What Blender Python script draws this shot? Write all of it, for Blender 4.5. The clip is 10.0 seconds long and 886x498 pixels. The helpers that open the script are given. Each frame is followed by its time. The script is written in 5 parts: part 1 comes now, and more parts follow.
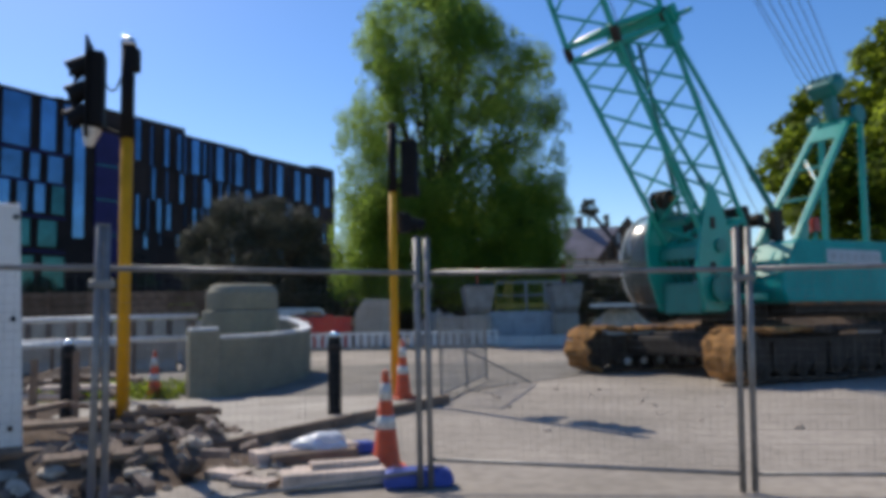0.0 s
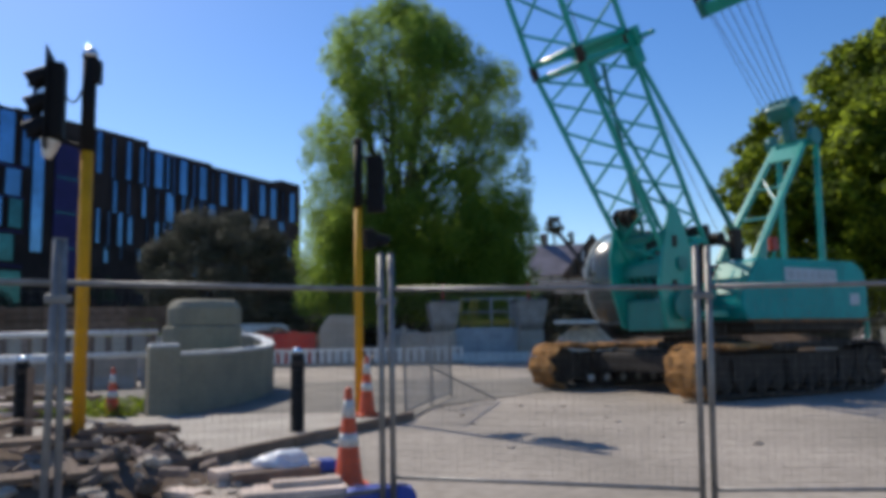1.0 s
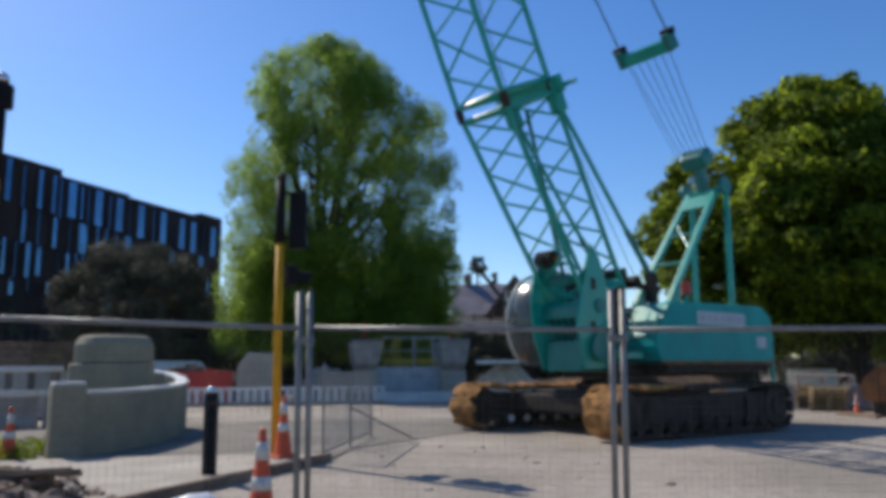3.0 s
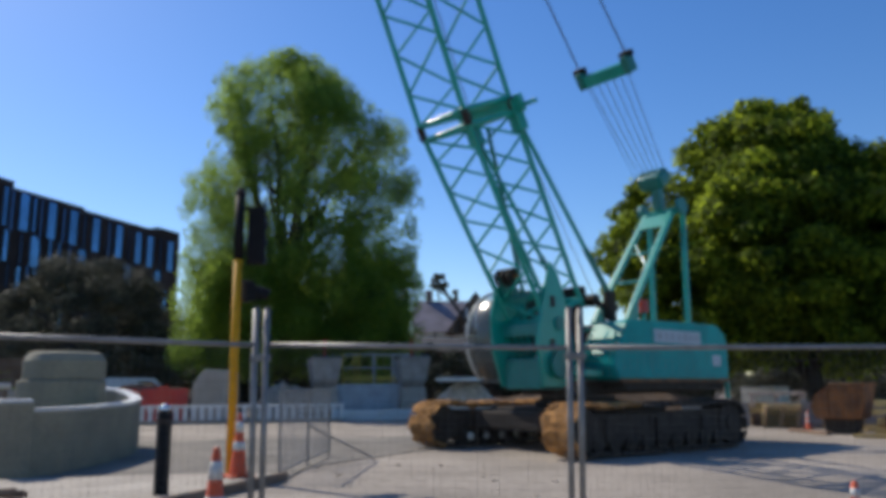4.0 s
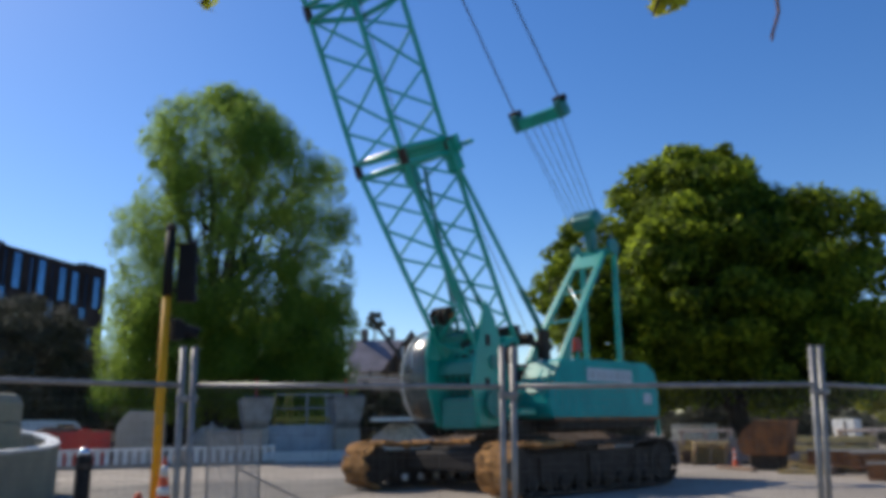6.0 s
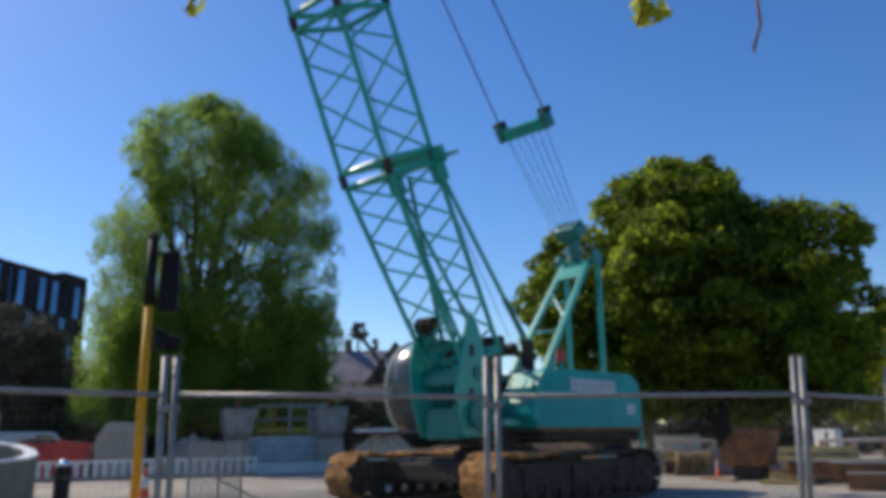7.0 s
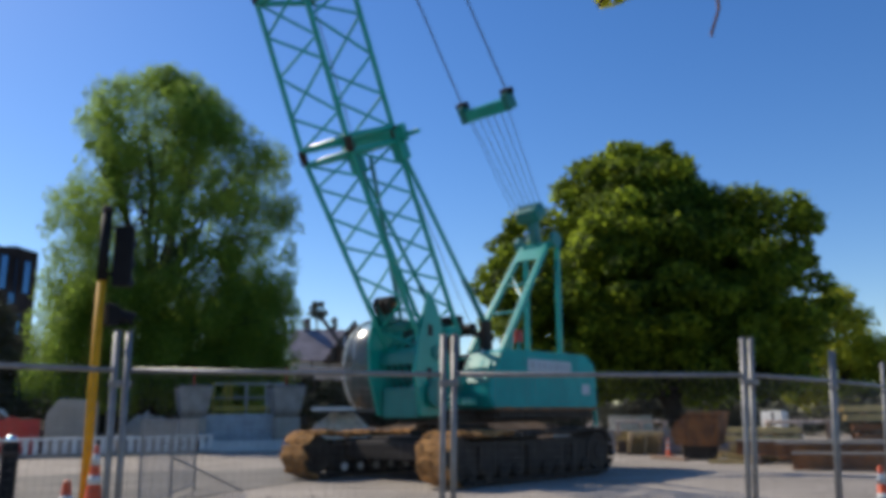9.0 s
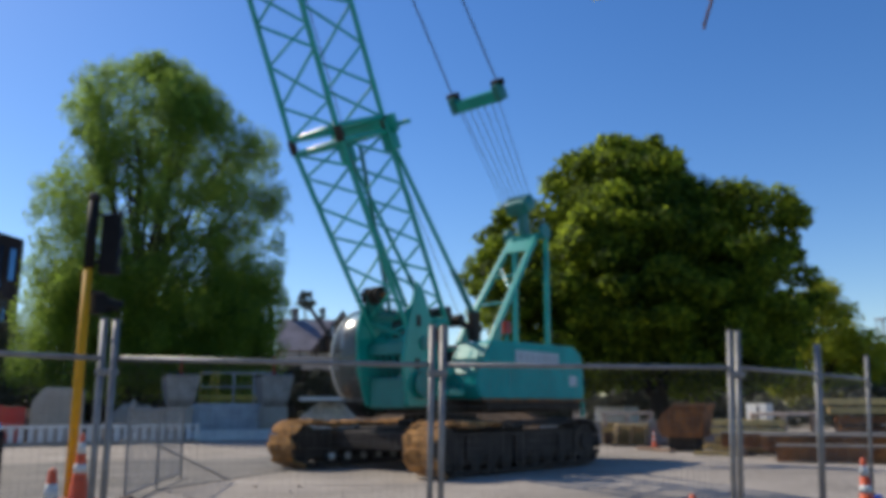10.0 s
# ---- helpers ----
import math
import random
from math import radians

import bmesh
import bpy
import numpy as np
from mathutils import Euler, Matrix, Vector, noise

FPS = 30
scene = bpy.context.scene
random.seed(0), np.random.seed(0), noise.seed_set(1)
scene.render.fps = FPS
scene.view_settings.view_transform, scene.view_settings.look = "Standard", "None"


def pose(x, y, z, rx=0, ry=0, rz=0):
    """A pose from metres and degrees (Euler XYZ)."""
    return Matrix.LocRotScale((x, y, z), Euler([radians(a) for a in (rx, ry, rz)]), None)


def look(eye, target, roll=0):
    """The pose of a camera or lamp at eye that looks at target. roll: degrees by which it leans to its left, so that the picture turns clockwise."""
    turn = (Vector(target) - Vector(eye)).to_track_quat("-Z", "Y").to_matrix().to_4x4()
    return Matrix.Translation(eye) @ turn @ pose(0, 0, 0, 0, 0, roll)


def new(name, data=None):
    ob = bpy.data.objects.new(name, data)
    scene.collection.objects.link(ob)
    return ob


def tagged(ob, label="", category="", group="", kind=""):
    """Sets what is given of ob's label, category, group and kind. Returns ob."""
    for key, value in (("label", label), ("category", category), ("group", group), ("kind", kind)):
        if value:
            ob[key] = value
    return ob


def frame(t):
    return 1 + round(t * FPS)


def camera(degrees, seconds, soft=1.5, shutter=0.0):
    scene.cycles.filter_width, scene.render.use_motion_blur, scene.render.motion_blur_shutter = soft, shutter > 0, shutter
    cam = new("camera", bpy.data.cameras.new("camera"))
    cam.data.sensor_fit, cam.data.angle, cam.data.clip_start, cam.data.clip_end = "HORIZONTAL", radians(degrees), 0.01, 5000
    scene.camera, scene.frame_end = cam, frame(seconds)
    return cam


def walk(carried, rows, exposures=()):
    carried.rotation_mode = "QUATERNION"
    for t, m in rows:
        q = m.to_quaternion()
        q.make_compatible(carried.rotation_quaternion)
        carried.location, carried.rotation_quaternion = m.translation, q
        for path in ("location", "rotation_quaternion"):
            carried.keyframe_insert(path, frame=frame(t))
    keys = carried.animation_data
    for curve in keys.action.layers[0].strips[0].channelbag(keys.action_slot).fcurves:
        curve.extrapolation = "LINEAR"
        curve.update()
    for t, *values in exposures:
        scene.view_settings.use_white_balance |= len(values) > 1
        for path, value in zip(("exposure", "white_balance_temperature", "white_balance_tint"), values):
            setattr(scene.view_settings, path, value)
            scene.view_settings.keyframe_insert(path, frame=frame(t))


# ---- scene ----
cam = camera(59.88, 10.0, soft=5.0)
walk(cam, [
    (0.0, pose(-0.000, 0.000, 1.450, 94.99, 1.07, 0.00)),
    (0.5, pose(0.007, -0.001, 1.450, 95.52, 1.07, -1.23)),
    (1.0, pose(0.014, -0.004, 1.452, 96.15, 0.94, -2.55)),
    (1.5, pose(0.019, -0.004, 1.454, 96.79, 0.81, -3.82)),
    (2.0, pose(0.024, -0.005, 1.456, 97.58, 0.68, -5.17)),
    (2.5, pose(0.033, -0.007, 1.460, 98.31, 0.55, -6.74)),
    (4.0, pose(0.063, -0.008, 1.468, 100.16, 0.46, -11.17)),
    (4.5, pose(0.070, -0.010, 1.471, 100.88, 0.46, -12.68)),
    (5.0, pose(0.076, -0.013, 1.470, 101.60, 0.63, -14.02)),
    (5.5, pose(0.084, -0.016, 1.470, 102.28, 0.81, -15.09)),
    (7.0, pose(0.080, -0.012, 1.458, 103.73, 1.01, -17.05)),
    (7.5, pose(0.080, -0.008, 1.452, 103.60, 0.97, -17.59)),
    (8.0, pose(0.087, -0.008, 1.448, 102.73, 0.81, -17.91)),
    (8.5, pose(0.094, -0.011, 1.446, 102.65, 0.73, -19.18)),
    (9.0, pose(0.096, -0.010, 1.441, 102.24, 0.67, -20.13)),
    (9.5, pose(0.096, -0.006, 1.441, 101.89, 0.51, -20.72)),
    (10.0, pose(0.092, -0.001, 1.439, 101.56, 0.33, -21.05)),
], exposures=[(0.0, 0.0), (10.0, 0.0)])

# ---- light: a clear day, the sun high ahead and to the left ----
SUN_AZ, SUN_EL = 35.5, 42.0          # degrees left of +y, degrees up
SUN_DIR = Vector((-math.sin(radians(SUN_AZ)) * math.cos(radians(SUN_EL)),
                  math.cos(radians(SUN_AZ)) * math.cos(radians(SUN_EL)), math.sin(radians(SUN_EL))))
world = bpy.data.worlds.new("sky")
scene.world = world
world.use_nodes = True
wn = world.node_tree.nodes
sky = wn.new("ShaderNodeTexSky")
sky.sky_type = 'NISHITA'
sky.sun_disc = False
sky.sun_elevation = radians(SUN_EL)
sky.sun_rotation = radians(-SUN_AZ)
sky.air_density, sky.dust_density, sky.ozone_density = 1.0, 0.24, 3.0
wn["Background"].inputs["Strength"].default_value = 0.14
vivid = wn.new("ShaderNodeHueSaturation")
vivid.inputs["Saturation"].default_value = 1.28
vivid.inputs["Hue"].default_value = 0.509
world.node_tree.links.new(sky.outputs["Color"], vivid.inputs["Color"])
world.node_tree.links.new(vivid.outputs["Color"], wn["Background"].inputs["Color"])
sun = new("sun", bpy.data.lights.new("sun", 'SUN'))
sun.data.energy, sun.data.angle, sun.data.color = 4.6, radians(0.53), (1.0, 0.92, 0.80)
sun.matrix_world = look(SUN_DIR * 60, (0, 0, 0))


# ---- materials ----
def material(name, base, rough=0.6, metal=0.0, vary=0.25, scale=3.0, fine=40.0, bump=0.15, second=None,
             coat=0.0, per_piece=0.0, spec=0.5):
    """A surface of one base colour that varies at two scales, with fine relief."""
    m = bpy.data.materials.new(name)
    m.use_nodes = True
    n, l = m.node_tree.nodes, m.node_tree.links
    b = n["Principled BSDF"]
    b.inputs["Roughness"].default_value = rough
    b.inputs["Metallic"].default_value = metal
    b.inputs["Coat Weight"].default_value = coat
    b.inputs["Coat Roughness"].default_value = 0.16
    b.inputs["Specular IOR Level"].default_value = spec
    co = n.new("ShaderNodeTexCoord")
    big, small = n.new("ShaderNodeTexNoise"), n.new("ShaderNodeTexNoise")
    big.inputs["Scale"].default_value, big.inputs["Detail"].default_value = scale, 5
    small.inputs["Scale"].default_value, small.inputs["Detail"].default_value = fine, 3
    for tex in (big, small):
        l.new(co.outputs["Object"], tex.inputs["Vector"])
    second = second or tuple(c * (1 - vary) for c in base)
    ramp = n.new("ShaderNodeValToRGB")
    ramp.color_ramp.elements[0].position, ramp.color_ramp.elements[1].position = 0.36, 0.64
    ramp.color_ramp.elements[0].color = (*second, 1)
    ramp.color_ramp.elements[1].color = (*base, 1)
    l.new(big.outputs["Fac"], ramp.inputs["Fac"])
    fine_mix = n.new("ShaderNodeMix")
    fine_mix.data_type, fine_mix.blend_type = 'RGBA', 'MULTIPLY'
    fine_mix.inputs[0].default_value = min(1.0, vary * 1.6)
    l.new(ramp.outputs["Color"], fine_mix.inputs[6])
    grey = n.new("ShaderNodeValToRGB")
    grey.color_ramp.elements[0].position, grey.color_ramp.elements[1].position = 0.3, 0.62
    grey.color_ramp.elements[0].color = (0.55, 0.55, 0.55, 1)
    l.new(small.outputs["Fac"], grey.inputs["Fac"])
    l.new(grey.outputs["Color"], fine_mix.inputs[7])
    out = fine_mix.outputs[2]
    if per_piece:
        info, hsv, rng = n.new("ShaderNodeObjectInfo"), n.new("ShaderNodeHueSaturation"), n.new("ShaderNodeMapRange")
        rng.inputs[3].default_value, rng.inputs[4].default_value = 1 - per_piece, 1 + per_piece
        l.new(info.outputs["Random"], rng.inputs[0])
        l.new(rng.outputs[0], hsv.inputs["Value"])
        l.new(out, hsv.inputs["Color"])
        out = hsv.outputs["Color"]
    l.new(out, b.inputs["Base Color"])
    if bump:
        bn = n.new("ShaderNodeBump")
        bn.inputs["Strength"].default_value, bn.inputs["Distance"].default_value = bump, 0.02
        l.new(small.outputs["Fac"], bn.inputs["Height"])
        l.new(bn.outputs["Normal"], b.inputs["Normal"])
    return m


def leaf_material(name, base, second, glow=0.45, gain=1.7):
    """Thin leaves: part of the light goes through them, each leaf a little different."""
    m = bpy.data.materials.new(name)
    m.use_nodes = True
    n, l = m.node_tree.nodes, m.node_tree.links
    b = n["Principled BSDF"]
    b.inputs["Roughness"].default_value = 0.7
    b.inputs["Specular IOR Level"].default_value = 0.15
    geo, co = n.new("ShaderNodeNewGeometry"), n.new("ShaderNodeTexCoord")
    tex, mix, add, ramp = n.new("ShaderNodeTexNoise"), n.new("ShaderNodeMixShader"), n.new("ShaderNodeMath"), n.new("ShaderNodeValToRGB")
    tex.inputs["Scale"].default_value = 0.35
    l.new(co.outputs["Object"], tex.inputs["Vector"])
    add.operation = 'MULTIPLY_ADD'
    add.inputs[1].default_value, add.inputs[2].default_value = 0.6, -0.05
    l.new(geo.outputs["Random Per Island"], add.inputs[0])
    add2 = n.new("ShaderNodeMath")
    l.new(add.outputs[0], add2.inputs[0])
    tone = n.new("ShaderNodeMath")
    tone.operation = 'MULTIPLY'
    tone.inputs[1].default_value = 0.6
    l.new(tex.outputs["Fac"], tone.inputs[0])
    l.new(tone.outputs[0], add2.inputs[1])
    ramp.color_ramp.elements[0].position, ramp.color_ramp.elements[1].position = 0.2, 0.85
    ramp.color_ramp.elements[0].color, ramp.color_ramp.elements[1].color = (*second, 1), (*base, 1)
    l.new(add2.outputs[0], ramp.inputs["Fac"])
    l.new(ramp.outputs["Color"], b.inputs["Base Color"])
    tr = n.new("ShaderNodeBsdfTranslucent")
    bright = n.new("ShaderNodeHueSaturation")
    bright.inputs["Value"].default_value, bright.inputs["Hue"].default_value = gain, 0.485
    l.new(ramp.outputs["Color"], bright.inputs["Color"])
    l.new(bright.outputs["Color"], tr.inputs["Color"])
    mix.inputs[0].default_value = glow
    l.new(b.outputs[0], mix.inputs[1])
    l.new(tr.outputs[0], mix.inputs[2])
    l.new(mix.outputs[0], n["Material Output"].inputs["Surface"])
    return m


M = {
    "ground": material("yard concrete", (0.41, 0.355, 0.295), 0.85, vary=0.35, scale=0.35, fine=6, bump=0.3, second=(0.285, 0.248, 0.205), spec=0.2),
    "pavement": material("pavement concrete", (0.46, 0.41, 0.345), 0.85, vary=0.25, scale=0.8, fine=30, bump=0.2, spec=0.2),
    "teal": material("turquoise crane paint", (0.003, 0.33, 0.265), 0.4, vary=0.16, scale=1.5, fine=12, bump=0.0, coat=0.45, spec=0.25),
    "teal_panel": material("turquoise sheet panels", (0.0, 0.34, 0.335), 0.42, vary=0.18, scale=1.5, fine=12, bump=0.02, spec=0.12),
    "teal_dark": material("deep turquoise paint", (0.008, 0.20, 0.175), 0.4, vary=0.2, scale=2, fine=15, bump=0.03),
    "mud": material("dried mud on steel", (0.50, 0.26, 0.095), 0.95, vary=0.45, scale=2.2, fine=18, bump=0.9, second=(0.24, 0.125, 0.05), per_piece=0.2, spec=0.1),
    "dark_steel": material("dirty dark steel", (0.055, 0.045, 0.037), 0.75, 0.0, spec=0.2, vary=0.4, scale=3, fine=25, bump=0.3),
    "galv": material("galvanised steel", (0.265, 0.258, 0.25), 0.5, 0.4, vary=0.25, scale=8, fine=60, bump=0.05),
    # gate wire is coloured pale for the hazy glint on the mesh
    "gate_wire": material("wire paled for its bright veil", (0.36, 0.355, 0.34), 0.7, 0.1, vary=0.2, bump=0),
    "pale_tube": material("pale scaffold tube", (0.5, 0.5, 0.47), 0.6, 0.1, vary=0.25, scale=6, bump=0.05),
    "cab_inside": material("dark cab interior", (0.07, 0.075, 0.075), 0.8, vary=0.3, scale=3, bump=0.1),
    "wire": material("galvanised wire", (0.15, 0.145, 0.138), 0.6, 0.2, vary=0.15, bump=0),
    "black": material("black plastic", (0.009, 0.009, 0.010), 0.7, vary=0.3, scale=5, bump=0.05, spec=0.2),
    "yellow": material("yellow pole paint", (0.64, 0.31, 0.012), 0.65, spec=0.2, vary=0.15, scale=4, fine=30, bump=0.05),
    "orange": material("orange cone plastic", (0.75, 0.10, 0.02), 0.5, vary=0.2, scale=8, fine=30, bump=0.08),
    "white_band": material("dirty white reflective band", (0.68, 0.67, 0.63), 0.4, vary=0.25, scale=15, bump=0.03),
    "white": material("white paint", (0.72, 0.72, 0.70), 0.5, vary=0.12, scale=3, bump=0.05),
    "blue": material("blue plastic foot", (0.02, 0.07, 0.42), 0.5, vary=0.25, scale=10, bump=0.15),
    "yellow_timber": material("yellow formwork timber", (0.72, 0.52, 0.20), 0.75, vary=0.3, scale=3, fine=30, bump=0.2, per_piece=0.2),
    "asphalt": material("worn grey asphalt", (0.27, 0.245, 0.212), 0.9, vary=0.35, scale=0.5, fine=14, bump=0.4, spec=0.2),
    "brick": material("broken brown brick", (0.27, 0.20, 0.16), 0.9, vary=0.4, scale=6, fine=30, bump=0.4, per_piece=0.35),
    "timber": material("sawn pale timber", (0.70, 0.55, 0.45), 0.8, vary=0.35, scale=4, fine=45, bump=0.3, per_piece=0.2),
    "old_timber": material("weathered brown timber", (0.24, 0.16, 0.11), 0.85, vary=0.4, scale=4, fine=40, bump=0.4, per_piece=0.25),
    "bark": material("dark bark", (0.055, 0.042, 0.03), 0.9, vary=0.4, scale=5, fine=25, bump=0.8),
    "soil": material("brown soil", (0.16, 0.118, 0.088), 0.95, vary=0.45, scale=2, fine=18, bump=0.9, second=(0.10, 0.068, 0.048), spec=0.1),
    "stone": material("broken concrete and stone", (0.58, 0.48, 0.375), 0.85, vary=0.4, scale=6, fine=35, bump=0.5, per_piece=0.3),
    "green_concrete": material("grey-green cast concrete", (0.29, 0.265, 0.185), 0.8, vary=0.3, scale=1.2, fine=20, bump=0.2, second=(0.215, 0.20, 0.145)),
    "concrete": material("grey concrete", (0.39, 0.335, 0.275), 0.85, vary=0.25, scale=1.5, fine=25, bump=0.25),
    "cladding": material("dark facade cladding", (0.042, 0.033, 0.031), 0.8, spec=0.15, vary=0.35, scale=0.4, fine=3, bump=0.1, per_piece=0.3),
    "purple": material("purple-blue facade panel", (0.022, 0.02, 0.115), 0.5, vary=0.25, scale=0.6, fine=4, bump=0.05, spec=0.2),
    # the blue of the sky's reflection is put into the pane colour
    "blue_glass": material("window glass coloured as reflected sky", (0.115, 0.26, 0.45), 0.16, 0.85, vary=0.35, scale=0.25, fine=1.5, bump=0.0, per_piece=0.3),
    "dim_glass": material("dim blue window glass", (0.05, 0.10, 0.19), 0.2, 0.7, vary=0.25, scale=0.4, fine=2, bump=0.0, per_piece=0.4),
    # pinkish grey paints the sun's sheen on the far slates
    "far_roof": material("slate roof paled for the sun", (0.30, 0.26, 0.27), 0.55, vary=0.3, scale=0.8, fine=6, bump=0.3),
    "green_glass": material("green coated glass", (0.03, 0.16, 0.17), 0.15, 0.6, vary=0.4, scale=0.5, fine=2, bump=0),
    "rust": material("rusty brown steel", (0.36, 0.15, 0.05), 0.85, 0.2, vary=0.4, scale=2, fine=18, bump=0.4, second=(0.16, 0.075, 0.04)),
    "red": material("red barrier plastic", (0.50, 0.045, 0.025), 0.5, vary=0.25, scale=4, bump=0.08),
    "rope": material("steel wire rope", (0.06, 0.06, 0.065), 0.5, 0.6, vary=0.2, bump=0),
    "bucket": material("worn grey bucket steel", (0.36, 0.345, 0.325), 0.7, 0.1, vary=0.35, scale=3, fine=20, bump=0.2),
    "roof": material("dark roof sheets", (0.085, 0.08, 0.075), 0.7, vary=0.3, scale=1, fine=8, bump=0.2),
    "yellow_frame": material("yellow painted steel", (0.58, 0.40, 0.04), 0.5, vary=0.2, scale=5, bump=0.05),
    "light_blue": material("pale blue steel panel", (0.38, 0.43, 0.47), 0.6, vary=0.25, scale=2, bump=0.1),
    "chrome": material("polished steel cap", (0.75, 0.75, 0.76), 0.22, 1.0, vary=0.1, bump=0),
    "plate": material("pale lettered plate", (0.40, 0.48, 0.55), 0.45, vary=0.15, scale=3, bump=0.02),
    "plastic_sheet": material("crumpled white plastic sheet", (0.75, 0.77, 0.80), 0.35, vary=0.15, scale=8, fine=25, bump=0.5),
    "lens": material("dark signal lens", (0.04, 0.012, 0.01), 0.2, vary=0.2, bump=0),
    "red_lamp": material("red lamp lens", (0.45, 0.06, 0.03), 0.25, vary=0.2, bump=0),
    "leaf_lime": leaf_material("lime tree leaves", (0.125, 0.19, 0.032), (0.055, 0.10, 0.02), 0.56, 3.4),
    # bright base paints sunlit tufts, near-black second the shaded depths of the crown
    "leaf_chestnut": leaf_material("chestnut leaves", (0.13, 0.18, 0.014), (0.014, 0.03, 0.005), 0.46, 3.5),
    "leaf_dark": leaf_material("dark evergreen leaves", (0.045, 0.055, 0.03), (0.018, 0.022, 0.014), 0.12),
    "leaf_grey": leaf_material("grey-green shrub leaves", (0.11, 0.115, 0.08), (0.03, 0.031, 0.022), 0.15),
    "leaf_young": leaf_material("young yellow-green leaves", (0.34, 0.36, 0.03), (0.2, 0.24, 0.03), 0.5),
}
glass = material("dark tinted cab glass", (0.03, 0.045, 0.05), 0.06, 0.0, vary=0.1, bump=0, coat=1.0)
glass.node_tree.nodes["Principled BSDF"].inputs["Coat Roughness"].default_value = 0.1
glass.node_tree.nodes["Principled BSDF"].inputs["Coat IOR"].default_value = 1.5
M["glass"] = glass


def clear_glass(name, tint, body):
    """Thin tinted glass: partly clear, with a glossy coat."""
    m = bpy.data.materials.new(name)
    m.use_nodes = True
    n, l = m.node_tree.nodes, m.node_tree.links
    b = n["Principled BSDF"]
    b.inputs["Base Color"].default_value = (*tint, 1)
    b.inputs["Roughness"].default_value = 0.22
    b.inputs["Coat Weight"].default_value = 1.0
    b.inputs["Coat Roughness"].default_value = 0.2
    clear, mix = n.new("ShaderNodeBsdfTransparent"), n.new("ShaderNodeMixShader")
    clear.inputs["Color"].default_value = (0.62, 0.68, 0.66, 1)
    mix.inputs[0].default_value = body
    l.new(clear.outputs[0], mix.inputs[1])
    l.new(b.outputs[0], mix.inputs[2])
    l.new(mix.outputs[0], n["Material Output"].inputs["Surface"])
    return m


M["cab_glass"] = clear_glass("tinted cab glass", (0.14, 0.16, 0.16), 0.42)


# ---- builders ----
def thing(name, label, category, at=(0, 0, 0), rz=0.0, group="", kind=""):
    ob = new(name)
    ob.matrix_basis = pose(*at, 0, 0, rz)
    return tagged(ob, label, category, group, kind)


def finish(bm, name, mat, smooth=False):
    me = bpy.data.meshes.new(name)
    bmesh.ops.recalc_face_normals(bm, faces=bm.faces)
    bm.to_mesh(me)
    bm.free()
    me.materials.append(mat)
    if smooth:
        for p in me.polygons:
            p.use_smooth = True
    return me


def part(name, bm, mat, parent=None, label="", smooth=False, m=None):
    ob = new(name, finish(bm, name, mat, smooth) if isinstance(bm, bmesh.types.BMesh) else bm)
    if parent is not None:
        ob.parent = parent
    if m is not None:
        ob.matrix_basis = m
    return tagged(ob, label)


def box(sx, sy, sz, at=(0, 0, 0), rot=(0, 0, 0), bevel=0.0, bm=None):
    """A box centred at at, with rounded edges."""
    bm = bm or bmesh.new()
    r = bmesh.ops.create_cube(bm, size=1.0)
    vs = r["verts"]
    bmesh.ops.scale(bm, vec=(sx, sy, sz), verts=vs)
    if bevel:
        es = list({e for v in vs for e in v.link_edges})
        r = bmesh.ops.bevel(bm, geom=es, offset=bevel, segments=2, affect='EDGES', profile=0.6)
        vs = list({v for f in r["faces"] for v in f.verts} | {v for v in vs if v.is_valid})
    bmesh.ops.transform(bm, matrix=pose(*at, *rot), verts=vs)
    return bm


def tube(p, q, r, r2=None, n=10, bm=None, caps=True):
    bm = bm or bmesh.new()
    p, q = Vector(p), Vector(q)
    d = q - p
    m = Matrix.Translation((p + q) / 2) @ d.to_track_quat('Z', 'Y').to_matrix().to_4x4()
    bmesh.ops.create_cone(bm, cap_ends=caps, segments=n, radius1=r, radius2=r if r2 is None else r2, depth=d.length, matrix=m)
    return bm


def prism(profile, depth, axis='Y', at=0.0, bm=None, bevel=0.0):
    """A 2D outline pushed through depth along an axis: 'Y' takes (x, z), 'Z' (x, y), 'X' (y, z)."""
    bm = bm or bmesh.new()
    def place(a, b, h):
        return {'Y': (a, h, b), 'Z': (a, b, h), 'X': (h, a, b)}[axis]
    lo = [bm.verts.new(place(a, b, at - depth / 2)) for a, b in profile]
    hi = [bm.verts.new(place(a, b, at + depth / 2)) for a, b in profile]
    fs = [bm.faces.new(lo), bm.faces.new(hi[::-1])]
    k = len(profile)
    for i in range(k):
        fs.append(bm.faces.new((lo[i], hi[i], hi[(i + 1) % k], lo[(i + 1) % k])))
    if bevel:
        bmesh.ops.bevel(bm, geom=list({e for f in fs for e in f.edges}), offset=bevel, segments=2, affect='EDGES')
    return bm


def lathe(profile, n=20, bm=None):
    """Turn an outline of (radius, height) round the z axis."""
    bm = bm or bmesh.new()
    rings = [[bm.verts.new((r * math.cos(2 * math.pi * i / n), r * math.sin(2 * math.pi * i / n), z)) for i in range(n)] for r, z in profile]
    for a, b in zip(rings, rings[1:]):
        for i in range(n):
            bm.faces.new((a[i], a[(i + 1) % n], b[(i + 1) % n], b[i]))
    bm.faces.new(rings[0][::-1])
    bm.faces.new(rings[-1])
    return bm


